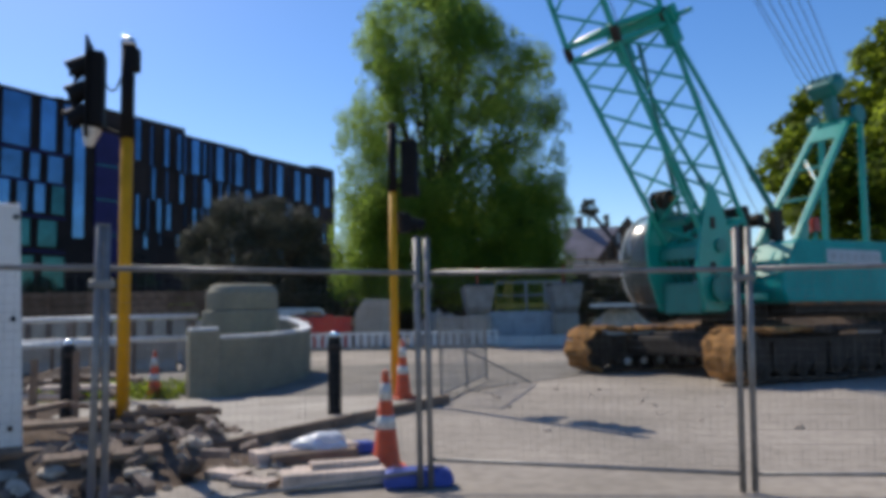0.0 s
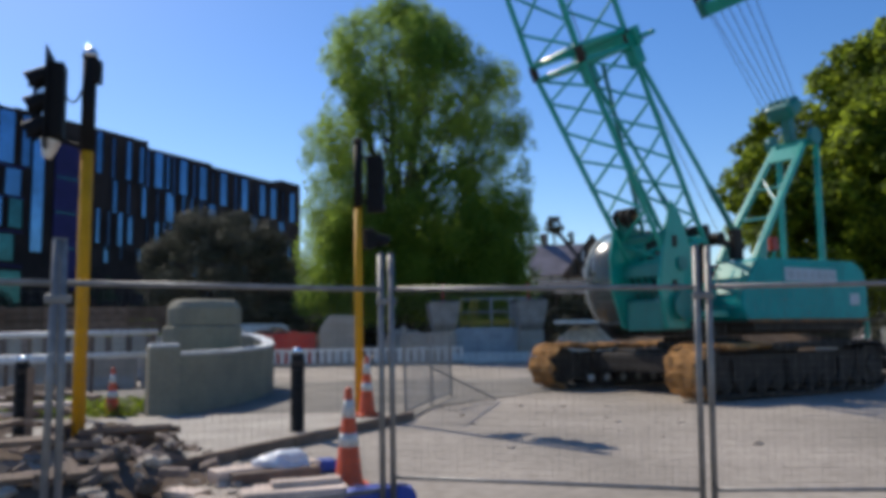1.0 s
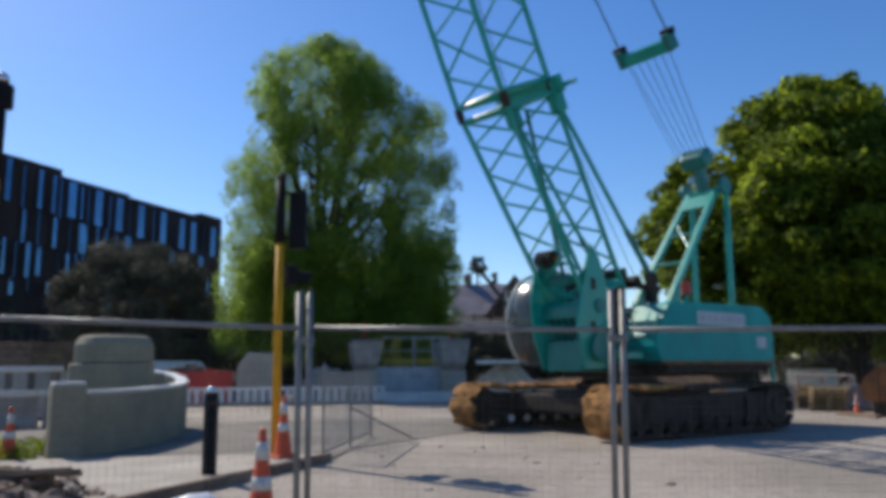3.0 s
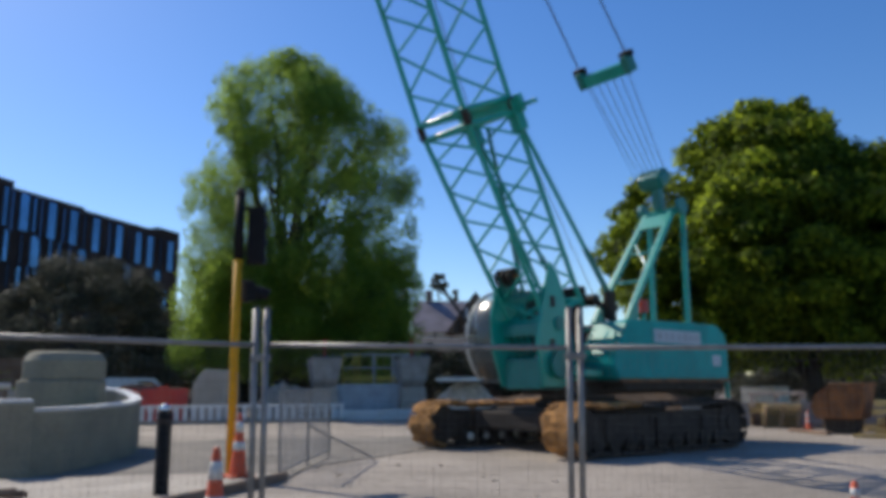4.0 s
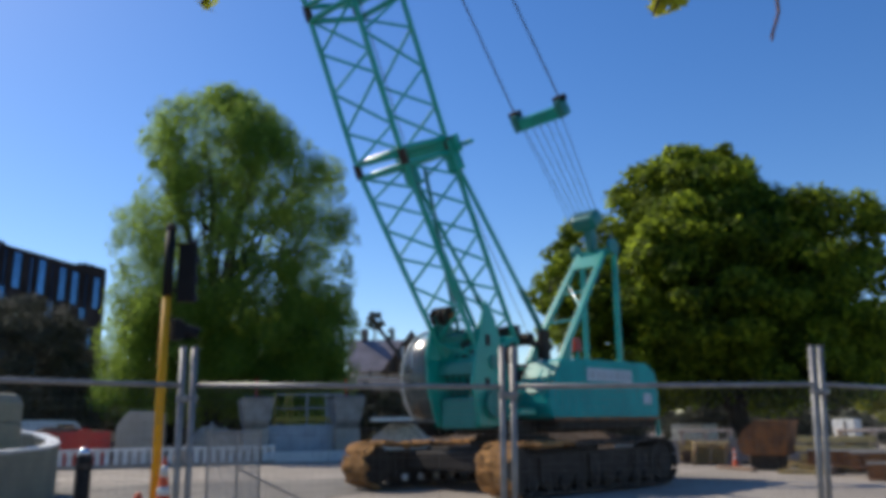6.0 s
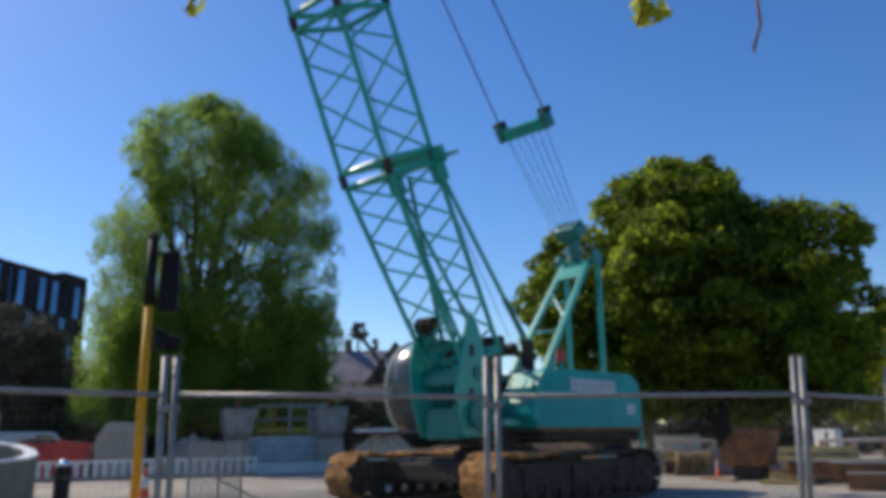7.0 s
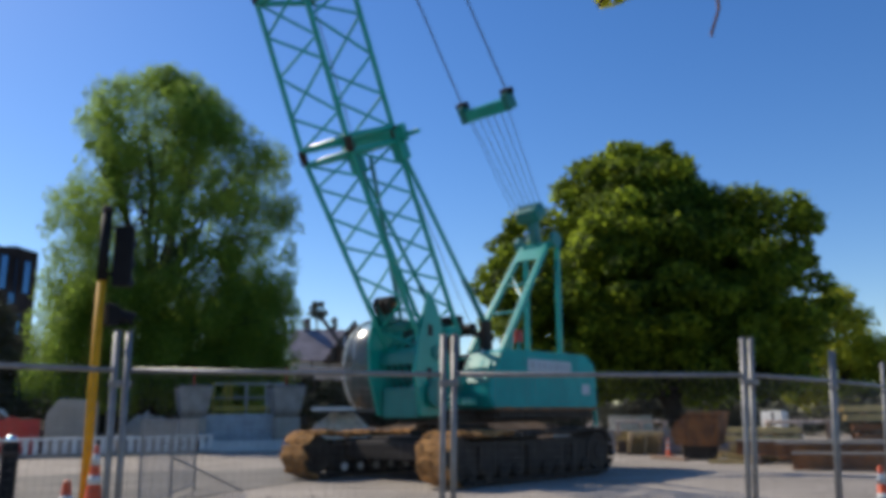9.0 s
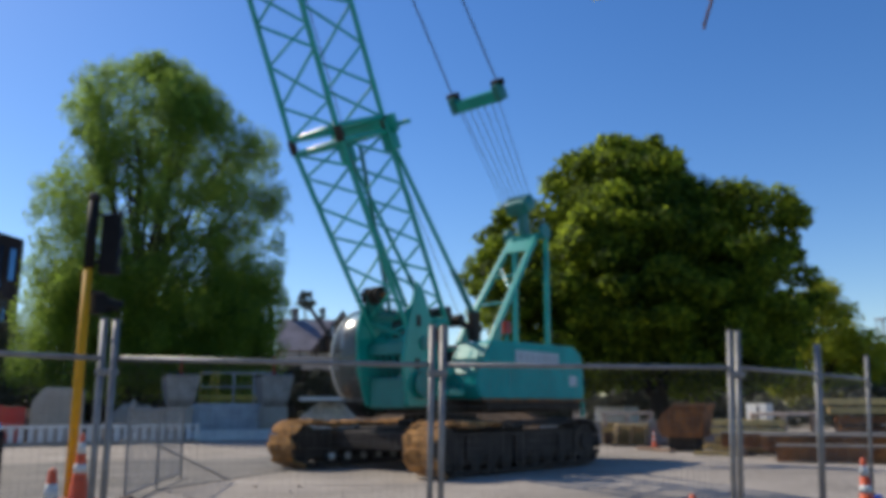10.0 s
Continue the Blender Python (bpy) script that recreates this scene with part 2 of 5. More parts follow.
UNIT = {}
def strut(name, p, q, r, mat, parent, n=8):
    """A round bar between two points; alike bars share one mesh."""
    key = (mat.name, n)
    if key not in UNIT:
        UNIT[key] = finish(tube((0, 0, 0), (0, 0, 1), 1, n=n), "bar", mat, True)
        for f in UNIT[key].polygons:
            f.use_smooth = len(f.vertices) == 4
    p, q = Vector(p), Vector(q)
    d = q - p
    ob = new(name, UNIT[key])
    ob.parent = parent
    ob.matrix_basis = Matrix.Translation(p) @ d.to_track_quat('Z', 'Y').to_matrix().to_4x4() @ Matrix.Diagonal((r, r, d.length, 1))
    return ob


def limb(points, radii, n=8, bm=None):
    """A bent, tapering limb through points."""
    bm = bm or bmesh.new()
    rings = []
    for i, (p, r) in enumerate(zip(points, radii)):
        p = Vector(p)
        a, b = Vector(points[max(0, i - 1)]), Vector(points[min(len(points) - 1, i + 1)])
        q = (b - a).to_track_quat('Z', 'Y')
        rings.append([bm.verts.new(p + q @ Vector((r * math.cos(2 * math.pi * k / n), r * math.sin(2 * math.pi * k / n), 0))) for k in range(n)])
    for a, b in zip(rings, rings[1:]):
        for k in range(n):
            bm.faces.new((a[k], a[(k + 1) % n], b[(k + 1) % n], b[k]))
    bm.faces.new(rings[0][::-1])
    bm.faces.new(rings[-1])
    return bm


def leaves_mesh(name, centres, radii, count, size, mat, rng, flat=0.75, shell=0.55):
    """Many small leaves in clumps round the centres."""
    centres, radii = np.array(centres), np.array(radii)
    w = radii ** 2
    pick = rng.choice(len(centres), count, p=w / w.sum())
    d = rng.normal(size=(count, 3))
    d /= np.linalg.norm(d, axis=1)[:, None]
    rr = radii[pick] * (shell + (1 - shell) * rng.random(count) ** 0.5) * (0.75 + 0.4 * rng.random(count))
    c = centres[pick] + d * rr[:, None] * np.array([1, 1, flat])
    up = d * 1.0 + rng.normal(size=(count, 3)) * 0.5 + np.array([0, 0, 0.4])
    up /= np.linalg.norm(up, axis=1)[:, None]
    a = np.cross(up, rng.normal(size=(count, 3)))
    a /= np.linalg.norm(a, axis=1)[:, None]
    b = np.cross(up, a)
    s = size * (0.6 + 0.8 * rng.random(count))[:, None]
    v = np.stack([c - a * s * 0.62, c - b * s * 0.36 + up * s * 0.08, c + a * s * 0.62, c + b * s * 0.36 + up * s * 0.08], 1).reshape(-1, 3)
    me = bpy.data.meshes.new(name)
    me.vertices.add(count * 4)
    me.vertices.foreach_set("co", v.astype(np.float32).ravel())
    me.loops.add(count * 4)
    me.loops.foreach_set("vertex_index", np.arange(count * 4, dtype=np.int32))
    me.polygons.add(count)
    me.polygons.foreach_set("loop_start", np.arange(0, count * 4, 4, dtype=np.int32))
    me.update(calc_edges=True)
    me.materials.append(mat)
    return me


# ---- ground ----
def ground_sheet():
    bm = bmesh.new()
    xs = [-2500, -300, -80, -40] + [i * 2.0 for i in range(-15, 26)] + [80, 300, 2500]
    ys = [-2500, -300, -60, -20] + [i * 2.0 for i in range(-5, 36)] + [100, 300, 2500]
    grid = [[bm.verts.new((x, y, 0.012 * noise.noise(Vector((x * 0.23, y * 0.23, 3))) - 0.012 if -25 < x < 45 and -8 < y < 68 else -0.02)) for x in xs] for y in ys]
    for a, b in zip(grid, grid[1:]):
        for i in range(len(xs) - 1):
            bm.faces.new((a[i], a[i + 1], b[i + 1], b[i]))
    return tagged(part("ground", bm, M["ground"], smooth=True), "bare grey concrete yard with dust and stains", "ground", kind="structure")


ground_sheet()
PAVE = 0.07
bm = prism([(-3.4, 6.9), (-2.46, 8.67), (-0.07, 13.2), (0.1, 13.55), (-2.2, 13.95), (-12, 13.4), (-12, 8)], 0.3, 'Z', PAVE - 0.15)
tagged(part("pavement", bm, M["pavement"]), "pale concrete footpath behind a timber-edged kerb", "pavement", kind="structure")
bm = prism([(-12, 13.42), (-2.2, 13.97), (0.15, 13.57), (0.4, 15.2), (3.0, 18.2), (6.4, 21.4), (7.0, 23.5), (-8.0, 24.2), (-12.0, 20.0)], 0.012, 'Z', -0.002)
tagged(part("road", bm, M["asphalt"]), "patch of worn grey asphalt beyond the footpath", "road", kind="structure")
kerb = thing("kerb", "dark worn timber-edged kerb along the footpath", "kerb", kind="structure")
ka, kb = Vector((-2.6, 8.45, 0)), Vector((0.0, 13.2, 0))
for i in range(5):
    a, b = ka.lerp(kb, i / 5), ka.lerp(kb, (i + 1) / 5)
    mid, d = (a + b) / 2, b - a
    part("kerb_board", box(d.length - 0.015, 0.09, 0.17, (0, 0, 0), bevel=0.012), M["old_timber"], kerb,
         m=pose(mid.x + 0.05, mid.y - 0.03, 0.05, 0, 0, math.degrees(math.atan2(d.y, d.x)) + (i % 3 - 1) * 0.6))


# ---- crawler crane ----
crane = thing("crawler_crane", "turquoise crawler crane with lattice boom and muddy tracks on a yard", "crane", (7.06, 18.3, 0), 204.3)
T = M["teal"]


def rock(seed, size):
    r = random.Random(seed)
    bm = bmesh.new()
    bmesh.ops.create_icosphere(bm, subdivisions=2, radius=size)
    s = Vector((r.uniform(0.8, 1.5), r.uniform(0.7, 1.1), r.uniform(0.4, 0.7)))
    for v in bm.verts:
        k = 1 + 0.35 * noise.noise(v.co * (1.6 / size) + Vector((seed, 0, 0)))
        v.co = Vector((max(-0.8 * size, min(0.8 * size, v.co.x)) * s.x * k, v.co.y * s.y * k, v.co.z * s.z * k))
    return bm


def track(side):
    """One crawler: frame, rollers, end wheels and a belt of muddy and shade-dark shoes."""
    y = side * 2.2
    frame_bm = prism([(-2.4, 0.22), (2.3, 0.22), (2.4, 0.45), (2.2, 0.9), (-2.3, 0.9), (-2.5, 0.45)], 0.5, 'Y', y, bevel=0.03)
    tr = part("crawler_track", frame_bm, M["dark_steel"], crane, "crawler track caked with dried brown mud")
    for x in (-1.6, 0.0, 1.6):
        part("frame_rib", box(0.28, 0.1, 0.5, (x, y + side * 0.27, 0.55), bevel=0.02), M["dark_steel"], tr)
    x0, x1, r, zc = -2.56, 2.36 if side > 0 else 2.72, 0.5, 0.58
    for x in (x0, x1):
        w = bmesh.new()
        tube((x, y - 0.3, zc), (x, y + 0.3, zc), 0.44, n=20, bm=w)
        tube((x, y - 0.36, zc), (x, y + 0.36, zc), 0.2, n=14, bm=w)
        part("end_wheel", w, M["dark_steel"], tr)
    for k in range(9):
        x = -2.0 + k * 0.5
        w = bmesh.new()
        tube((x, y - 0.34, 0.27), (x, y + 0.34, 0.27), 0.15, n=14, bm=w)
        tube((x, y - 0.38, 0.27), (x, y + 0.38, 0.27), 0.07, n=10, bm=w)
        part("roller", w, M["dark_steel"], tr)
        # white caps paint the bright gleam on the roller hubs
        if side < 0:
            part("hub_cap", lathe([(0.06, 0), (0.095, 0.01), (0.09, 0.04), (0.04, 0.07)], 12), M["white"], tr, "hub cap coloured white for the gleam on it", m=pose(x, y + 0.44, 0.26, -90, 0, 0))
    shoe_bm = box(0.29, 0.8, 0.07, (0, 0, 0), bevel=0.012)
    box(0.09, 0.74, 0.03, (0.05, 0, 0.04), bevel=0.01, bm=shoe_bm)
    shoe = finish(shoe_bm, "shoe", M["mud"])
    # dark copy of the shoe; its colour paints the shade on the belt
    worn = shoe.copy()
    worn.materials[0] = M["dark_steel"]
    cake = [finish(rock(70 + k, 0.2), "mud_cake", M["mud"]) for k in range(5)]
    mr = random.Random(side + 9)
    straight, arc = x1 - x0, math.pi * r
    total = 2 * straight + 2 * arc
    count = 40
    for k in range(count):
        s = (k + 0.5) * total / count
        sag = 0.0
        if s < straight:
            x, z, a = x0 + s, zc + r, 0.0
            sag = -0.05 * math.sin(math.pi * s / straight) + 0.03 * math.sin(s * 4)
        elif s < straight + arc:
            t = (s - straight) / r
            x, z, a = x1 + r * math.sin(t), zc + r * math.cos(t), math.degrees(t)
        elif s < 2 * straight + arc:
            x, z, a = x1 - (s - straight - arc), zc - r, 180.0
        else:
            t = (s - 2 * straight - arc) / r
            x, z, a = x0 - r * math.sin(t), zc - r * math.cos(t), 180 + math.degrees(t)
        m = pose(x, y, z + sag, mr.uniform(-1.5, 1.5), a + mr.uniform(-5, 5), mr.uniform(-2, 2))
        # mud colour on the sunlit run, dark copies where the belt lies in shade
        muddy = s < straight + arc if side < 0 else straight * 0.66 < s < straight + arc
        part("track_shoe", shoe if muddy else worn, None, tr, m=m)
        if s < straight + arc * 0.9 and s > straight * (0.2 if side < 0 else 0.66):
            for j in range(3):
                part("mud_cake", mr.choice(cake), None, tr, m=m @ pose(mr.uniform(-0.1, 0.1), -0.27 + j * 0.27 + mr.uniform(-0.08, 0.08), -0.01, 0, 0, mr.uniform(0, 360)) @ Matrix.Diagonal((mr.uniform(0.8, 1.2), mr.uniform(0.9, 1.4), mr.uniform(0.35, 0.7), 1)))
    return tr


for side in (1, -1):
    track(side)
# lower frame and slewing ring
bm = box(2.4, 3.6, 0.5, (0.1, 0, 0.72), bevel=0.06)
box(0.7, 4.0, 0.42, (1.5, 0, 0.66), bevel=0.05, bm=bm)
box(0.7, 4.0, 0.42, (-1.4, 0, 0.66), bevel=0.05, bm=bm)
part("lower_frame", bm, M["dark_steel"], crane)
bm = lathe([(0.95, 0.95), (1.05, 0.98), (1.05, 1.12), (0.9, 1.16), (0.9, 1.24)], 32)
part("slewing_ring", bm, M["dark_steel"], crane)

UP = pose(0, 0, 0, 0, 0, 5.7)      # the upper works are slewed a little from the tracks


def upper(name, bm, mat, label="", smooth=False, parent=None):
    if parent is None:
        return part(name, bm, mat, crane, label, smooth, UP)
    return part(name, bm, mat, parent, label, smooth)


# revolving deck
bm = box(5.6, 1.5, 0.32, (-1.6, 0, 1.42), bevel=0.03)
box(4.4, 2.9, 0.2, (-2.2, 0, 1.46), bevel=0.03, bm=bm)
deck = upper("deck", bm, M["dark_steel"], "dark oily machine deck")

# machinery house on the camera side
house_outline = [(-4.55, 1.62), (0.36, 1.62), (0.55, 1.92), (0.5, 2.24), (-0.02, 2.92), (-0.12, 2.99), (-0.3, 3.02), (-3.9, 3.05), (-4.2, 3.0), (-4.45, 2.84), (-4.57, 2.55)]
house = upper("machinery_house", prism(house_outline, 0.98, 'Y', 1.06, bevel=0.035), M["teal_panel"], "turquoise panelled machinery house")
for x in (-1.0, -3.5):
    part("panel_seam", box(0.012, 0.006, 1.26, (x, 1.553, 2.3)), M["teal_dark"], house)
bm = box(2.1, 0.012, 0.32, (-2.15, 1.555, 2.66), bevel=0.004)
sign = part("sign_plate", bm, M["plate"], house, "pale plate with plain bars in place of lettering")
for k in range(7):
    part("letter_bar", box(0.17, 0.006, 0.16, (-3.02 + k * 0.28, 1.563, 2.66), bevel=0.002), M["light_blue"], sign)
part("small_plate", box(0.42, 0.012, 0.28, (-3.95, 1.555, 2.1), bevel=0.004), M["plate"], house)
part("trim_strip", box(4.85, 0.04, 0.07, (-2.1, 1.545, 1.585), bevel=0.01), M["rust"], house, "dirty tan trim strip")
part("tail_leg", box(0.12, 0.1, 0.55, (-4.5, 1.5, 1.38), bevel=0.02), T, house)
# glossy sheet added to brighten the sloped front face, with a recess and grab bars
part("front_gleam_sheet", prism([(0.512, 2.2), (0.528, 2.21), (0.0, 2.935), (-0.025, 2.93)], 0.93, 'Y', 1.06), T, house, "glossy sheet added to brighten the sloped front")
# flat black plate paints the shade inside the recess
rec = part("front_recess_shade", box(0.3, 0.42, 0.02, (0.2, 1.12, 2.635), (0, 52.6, 0), bevel=0.006), M["black"], house)
part("recess_bar", box(0.32, 0.07, 0.04, (0.205, 1.1, 2.64), (0, 52.6, 0), bevel=0.01), M["teal_panel"], rec)
strut("grab_bar", (0.3, 0.75, 2.7), (0.62, 0.75, 2.0), 0.025, T, house)
strut("grab_bar", (0.3, 1.45, 2.7), (0.62, 1.45, 2.0), 0.025, T, house)

# far house, counterweight
upper("machinery_house", prism([(-4.3, 1.62), (-0.4, 1.62), (-0.5, 2.9), (-4.1, 2.95), (-4.35, 2.6)], 0.98, 'Y', -1.06, bevel=0.035), M["teal_panel"], "turquoise machinery house on the cab side")
upper("counterweight", prism([(-5.0, -0.95), (-5.05, 0.0), (-5.0, 0.95), (-4.0, 1.0), (-4.0, -1.0)], 1.25, 'Z', 1.72 + 0.55, bevel=0.06), T, "cast counterweight at the tail")
bm = box(1.2, 1.1, 0.5, (-2.6, 0, 2.0), bevel=0.04)
tube((-0.9, -0.5, 2.6), (-0.9, 0.5, 2.6), 0.42, n=24, bm=bm)
tube((-2.0, -0.5, 2.75), (-2.0, 0.5, 2.75), 0.4, n=24, bm=bm)
upper("winch", bm, M["dark_steel"], "dark winch drums wound with rope")
bm = box(0.44, 0.46, 0.42, (-0.16, -0.1, 3.74), (0, 10, 0), bevel=0.07)
box(0.2, 0.3, 1.1, (-0.2, -0.1, 3.0), bevel=0.03, bm=bm)
box(1.9, 0.14, 0.16, (-1.2, -0.25, 3.6), (0, -4, 0), bevel=0.03, bm=bm)
tube((-0.6, -0.3, 3.62), (-0.6, 0.25, 3.62), 0.16, n=16, bm=bm)
upper("boom_hoist_box", bm, M["dark_steel"], "dark steel hoist casing")

# boom foot brackets
for s, x in ((1, 0.0), (-1, 0.0)):
    edge = [(0.7, 1.45), (1.95, 1.45), (2.15, 2.4), (1.95, 3.3), (1.62, 4.35), (1.32, 4.0), (0.95, 2.9)] if s > 0 else \
        [(0.8, 1.45), (2.0, 1.45), (2.3, 2.3), (2.35, 3.1), (2.2, 3.75), (1.9, 3.95), (1.3, 3.7), (0.95, 2.9)]
    pl_bm = prism(edge, 0.09, 'Y', s * 0.62, bevel=0.02)
    pl = upper("foot_bracket", pl_bm, T, "turquoise boom foot plate")
    part("pin_boss", tube((1.4, s * 0.66, 2.9), (1.4, s * 0.72, 2.9), 0.16, n=16), M["teal_dark"], pl)
    for (x1_, z1_) in ((1.25, 2.1), (1.6, 3.4), (1.65, 2.4)):
        part("lightening_hole", box(0.16, 0.02, 0.26, (x1_, s * 0.67, z1_), bevel=0.008), M["dark_steel"], pl)
bm = box(0.9, 1.1, 0.7, (1.5, 0, 1.75), bevel=0.05)
box(0.3, 1.2, 0.3, (1.85, 0, 2.75), bevel=0.04, bm=bm)
upper("foot_frame", bm, M["teal_dark"])
# sheave cluster and hoses at the boom foot
bm = box(0.34, 0.3, 0.62, (1.95, -0.42, 3.82), (0, 24, 0), bevel=0.05)
box(0.2, 0.7, 0.16, (1.9, -0.1, 3.5), (0, 24, 0), bevel=0.03, bm=bm)
clus = upper("sheave_bracket", bm, M["teal_dark"], "turquoise bracket with rope sheaves")
for yy in (-0.5, -0.3, -0.1):
    part("sheave", tube((2.08, yy - 0.03, 4.02), (2.08, yy + 0.03, 4.02), 0.22, n=20), M["dark_steel"], clus)
part("sheave_pin", tube((2.08, -0.62, 4.02), (2.08, 0.02, 4.02), 0.06, n=12), M["rust"], clus)
for k in range(4):
    y0 = -0.3 + 0.2 * k
    hose = limb([(1.0, y0, 1.7), (1.75, y0 + 0.05, 2.0), (2.0, y0, 2.6), (1.6, y0, 3.1)], [0.025] * 4, 7)
    upper("hose", hose, M["black"], "black hydraulic hose")
for z0_ in (1.7, 2.05, 2.4, 2.75):
    upper("ladder_rung", tube((0.72, 0.72, z0_), (0.72, 1.2, z0_), 0.02, n=8), T)
part_bm = tube((1.5, 0.75, 1.95), (1.5, 0.82, 1.95), 0.32, n=20)
upper("swing_gear_cover", part_bm, M["teal_dark"])
bm = box(0.5, 0.3, 0.9, (1.2, 0.45, 2.0), bevel=0.03)
box(0.25, 0.2, 0.3, (0.85, 0.95, 2.3), bevel=0.03, bm=bm)
box(0.6, 0.5, 0.16, (0.9, 1.0, 1.75), bevel=0.03, bm=bm)
upper("step_box", bm, T)

# cab with a curved windscreen
bm = box(1.75, 0.86, 0.12, (0.78, -1.32, 1.6), bevel=0.03)
box(0.09, 0.86, 2.2, (-0.04, -1.32, 2.72), bevel=0.02, bm=bm)
box(0.95, 0.88, 0.07, (0.44, -1.32, 3.83), bevel=0.03, bm=bm)
cab = upper("cab", bm, M["cab_inside"], "operator's cab with curved tinted glass")
gl = bmesh.new()
prof = []
for i in range(31):
    a = radians(-50 + i * 140 / 30)
    prof.append((0.92 + 1.12 * math.cos(a), 2.62 + 1.24 * math.sin(a)))
rows = []
for j in range(9):
    yy = -1.76 + j * 0.11
    crown = 0.05 * (1 - ((j - 4) / 4) ** 2)
    rows.append([gl.verts.new((x + crown * (x - 0.9), yy, z + crown * (z - 2.5))) for x, z in prof])
for a, b in zip(rows, rows[1:]):
    for i in range(30):
        gl.faces.new((a[i], a[i + 1], b[i + 1], b[i]))
part("windscreen", gl, M["cab_glass"], cab, "curved glossy windscreen", True)
for y in (-1.78, -0.87):
    part("pillar", limb([(x, y, z) for x, z in prof[::2]], [0.04] * 16, 8), M["white_band"], cab, "pale curved pillar", True)
seat = part("seat", box(0.5, 0.5, 0.16, (0.62, -1.32, 2.15), bevel=0.05), M["black"], cab, "black padded seat")
part("backrest", box(0.14, 0.48, 0.75, (0.36, -1.32, 2.6), (0, -8, 0), bevel=0.05), M["black"], seat)
part("seat_base", box(0.36, 0.36, 0.44, (0.6, -1.32, 1.86), bevel=0.03), M["dark_steel"], seat)
console = part("console", box(0.3, 0.7, 0.5, (1.42, -1.32, 1.9), (0, 12, 0), bevel=0.04), M["dark_steel"], cab)
for y in (-1.5, -1.14):
    part("lever", tube((1.4, y, 2.1), (1.3, y, 2.5), 0.02, n=8), M["black"], console)
part("rear_panel", box(0.02, 0.8, 0.7, (0.02, -1.32, 2.0), bevel=0.005), M["teal_dark"], cab)
part("side_window", prism([(0.15, 2.35), (1.75, 2.2), (1.7, 2.8), (1.4, 3.3), (0.9, 3.62), (0.15, 3.66)], 0.012, 'Y', -0.885), M["cab_glass"], cab)
part("side_window", prism([(0.05, 2.0), (1.75, 1.9), (1.85, 2.6), (1.5, 3.3), (0.9, 3.66), (0.05, 3.7)], 0.012, 'Y', -1.755), M["cab_glass"], cab)
part("door_panel", prism([(0.2, 1.6), (1.7, 1.6), (1.8, 1.85), (1.8, 2.12), (0.2, 2.25)], 0.012, 'Y', -0.884, bevel=0.003), M["white"], cab)
strut("mirror_arm", (1.7, -1.8, 3.2), (2.15, -2.0, 3.1), 0.015, M["black"], cab)
part("mirror", box(0.05, 0.2, 0.34, (2.17, -2.02, 2.95), bevel=0.02), M["black"], cab)

# lattice boom
UDIR, VDIR = Vector((0.4067, 0, 0.9135)), Vector((0.9135, 0, -0.4067))
PIN = Vector((3.62, 0, 7.53))
HW, HD = 0.75, 0.78
FOOT = 5.2
FOOT_PIN = Vector((1.5, 0, 2.88))


def chord_point(s, front, side):
    """A point of a chord, s metres along the boom from the first pin joint."""
    if s >= 0:
        d, w = HD, HW
        if s > 15.9:
            k = min(1.0, (s - 15.9) / 6)
            d, w = HD * (1 - 0.6 * k), HW * (1 - 0.3 * k)
    else:
        k = min(1.0, -s / FOOT)
        d, w = HD * (1 - k) + (0.16 if front > 0 else 1.25) * k, HW * (1 - k) + 0.54 * k
        return PIN.lerp(FOOT_PIN, k) + VDIR * (d * front) + Vector((0, w * side, 0))
    return PIN + UDIR * s + VDIR * (d * front) + Vector((0, w * side, 0))


bm = box(0.26, 1.3, 0.24, (1.4, 0, 2.9), (0, -27, 0), bevel=0.03)
boom = upper("boom", bm, T, "turquoise lattice boom rising out of sight")
CUTS = [-FOOT, 0.0, 3.75, 9.9, 16.0, 22.0]
for front in (1, -1):
    for side in (1, -1):
        for a, b in zip(CUTS, CUTS[1:]):
            strut("chord", chord_point(a, front, side), chord_point(b, front, side), 0.062, T, boom, 12)
        for a in CUTS[1:-1]:
            p = chord_point(a, front, side)
            part("joint_lug", tube(p - UDIR * 0.17, p + UDIR * 0.17, 0.095, n=12), M["dark_steel"], boom)
FACES = [((1, -1), (1, 1)), ((-1, -1), (-1, 1)), ((-1, -1), (1, -1)), ((-1, 1), (1, 1))]
high = bmesh.new()
for f, (c0, c1) in enumerate(FACES):
    for a, b in zip(CUTS, CUTS[1:]):
        bays = max(3, round((b - a) / (1.04 if a >= 0 else 0.74)))
        for k in range(bays):
            s0, s1 = a + (b - a) * k / bays, a + (b - a) * (k + 1) / bays
            s0, s1 = max(s0, a + 0.17), min(s1, b - 0.17)
            e0, e1 = (c0, c1) if (k + f) % 2 else (c1, c0)
            ends = [(chord_point(s0, *e0), chord_point(s1, *e1), 0.032)]
            if k == bays - 1:
                ends.append((chord_point(s1, *c0), chord_point(s1, *c1), 0.07))
            if k == 0:
                ends.append((chord_point(s0, *c0), chord_point(s0, *c1), 0.07))
            for p, q, r in ends:
                if s0 < 9.5:
                    strut("lacing", p, q, r, T, boom)
                else:
                    tube(p, q, r, n=6, bm=high)
part("lacing", high, T, boom, "upper lacing of the boom")["kind"] = "stuff"
tip = PIN + UDIR * 22.2
bm = box(0.9, 0.9, 1.2, tuple(tip), (0, 26, 0), bevel=0.05)
tube(tip + Vector((0.5, -0.3, 0.2)), tip + Vector((0.5, 0.3, 0.2)), 0.45, n=24, bm=bm)
part("boom_head", bm, T, boom)
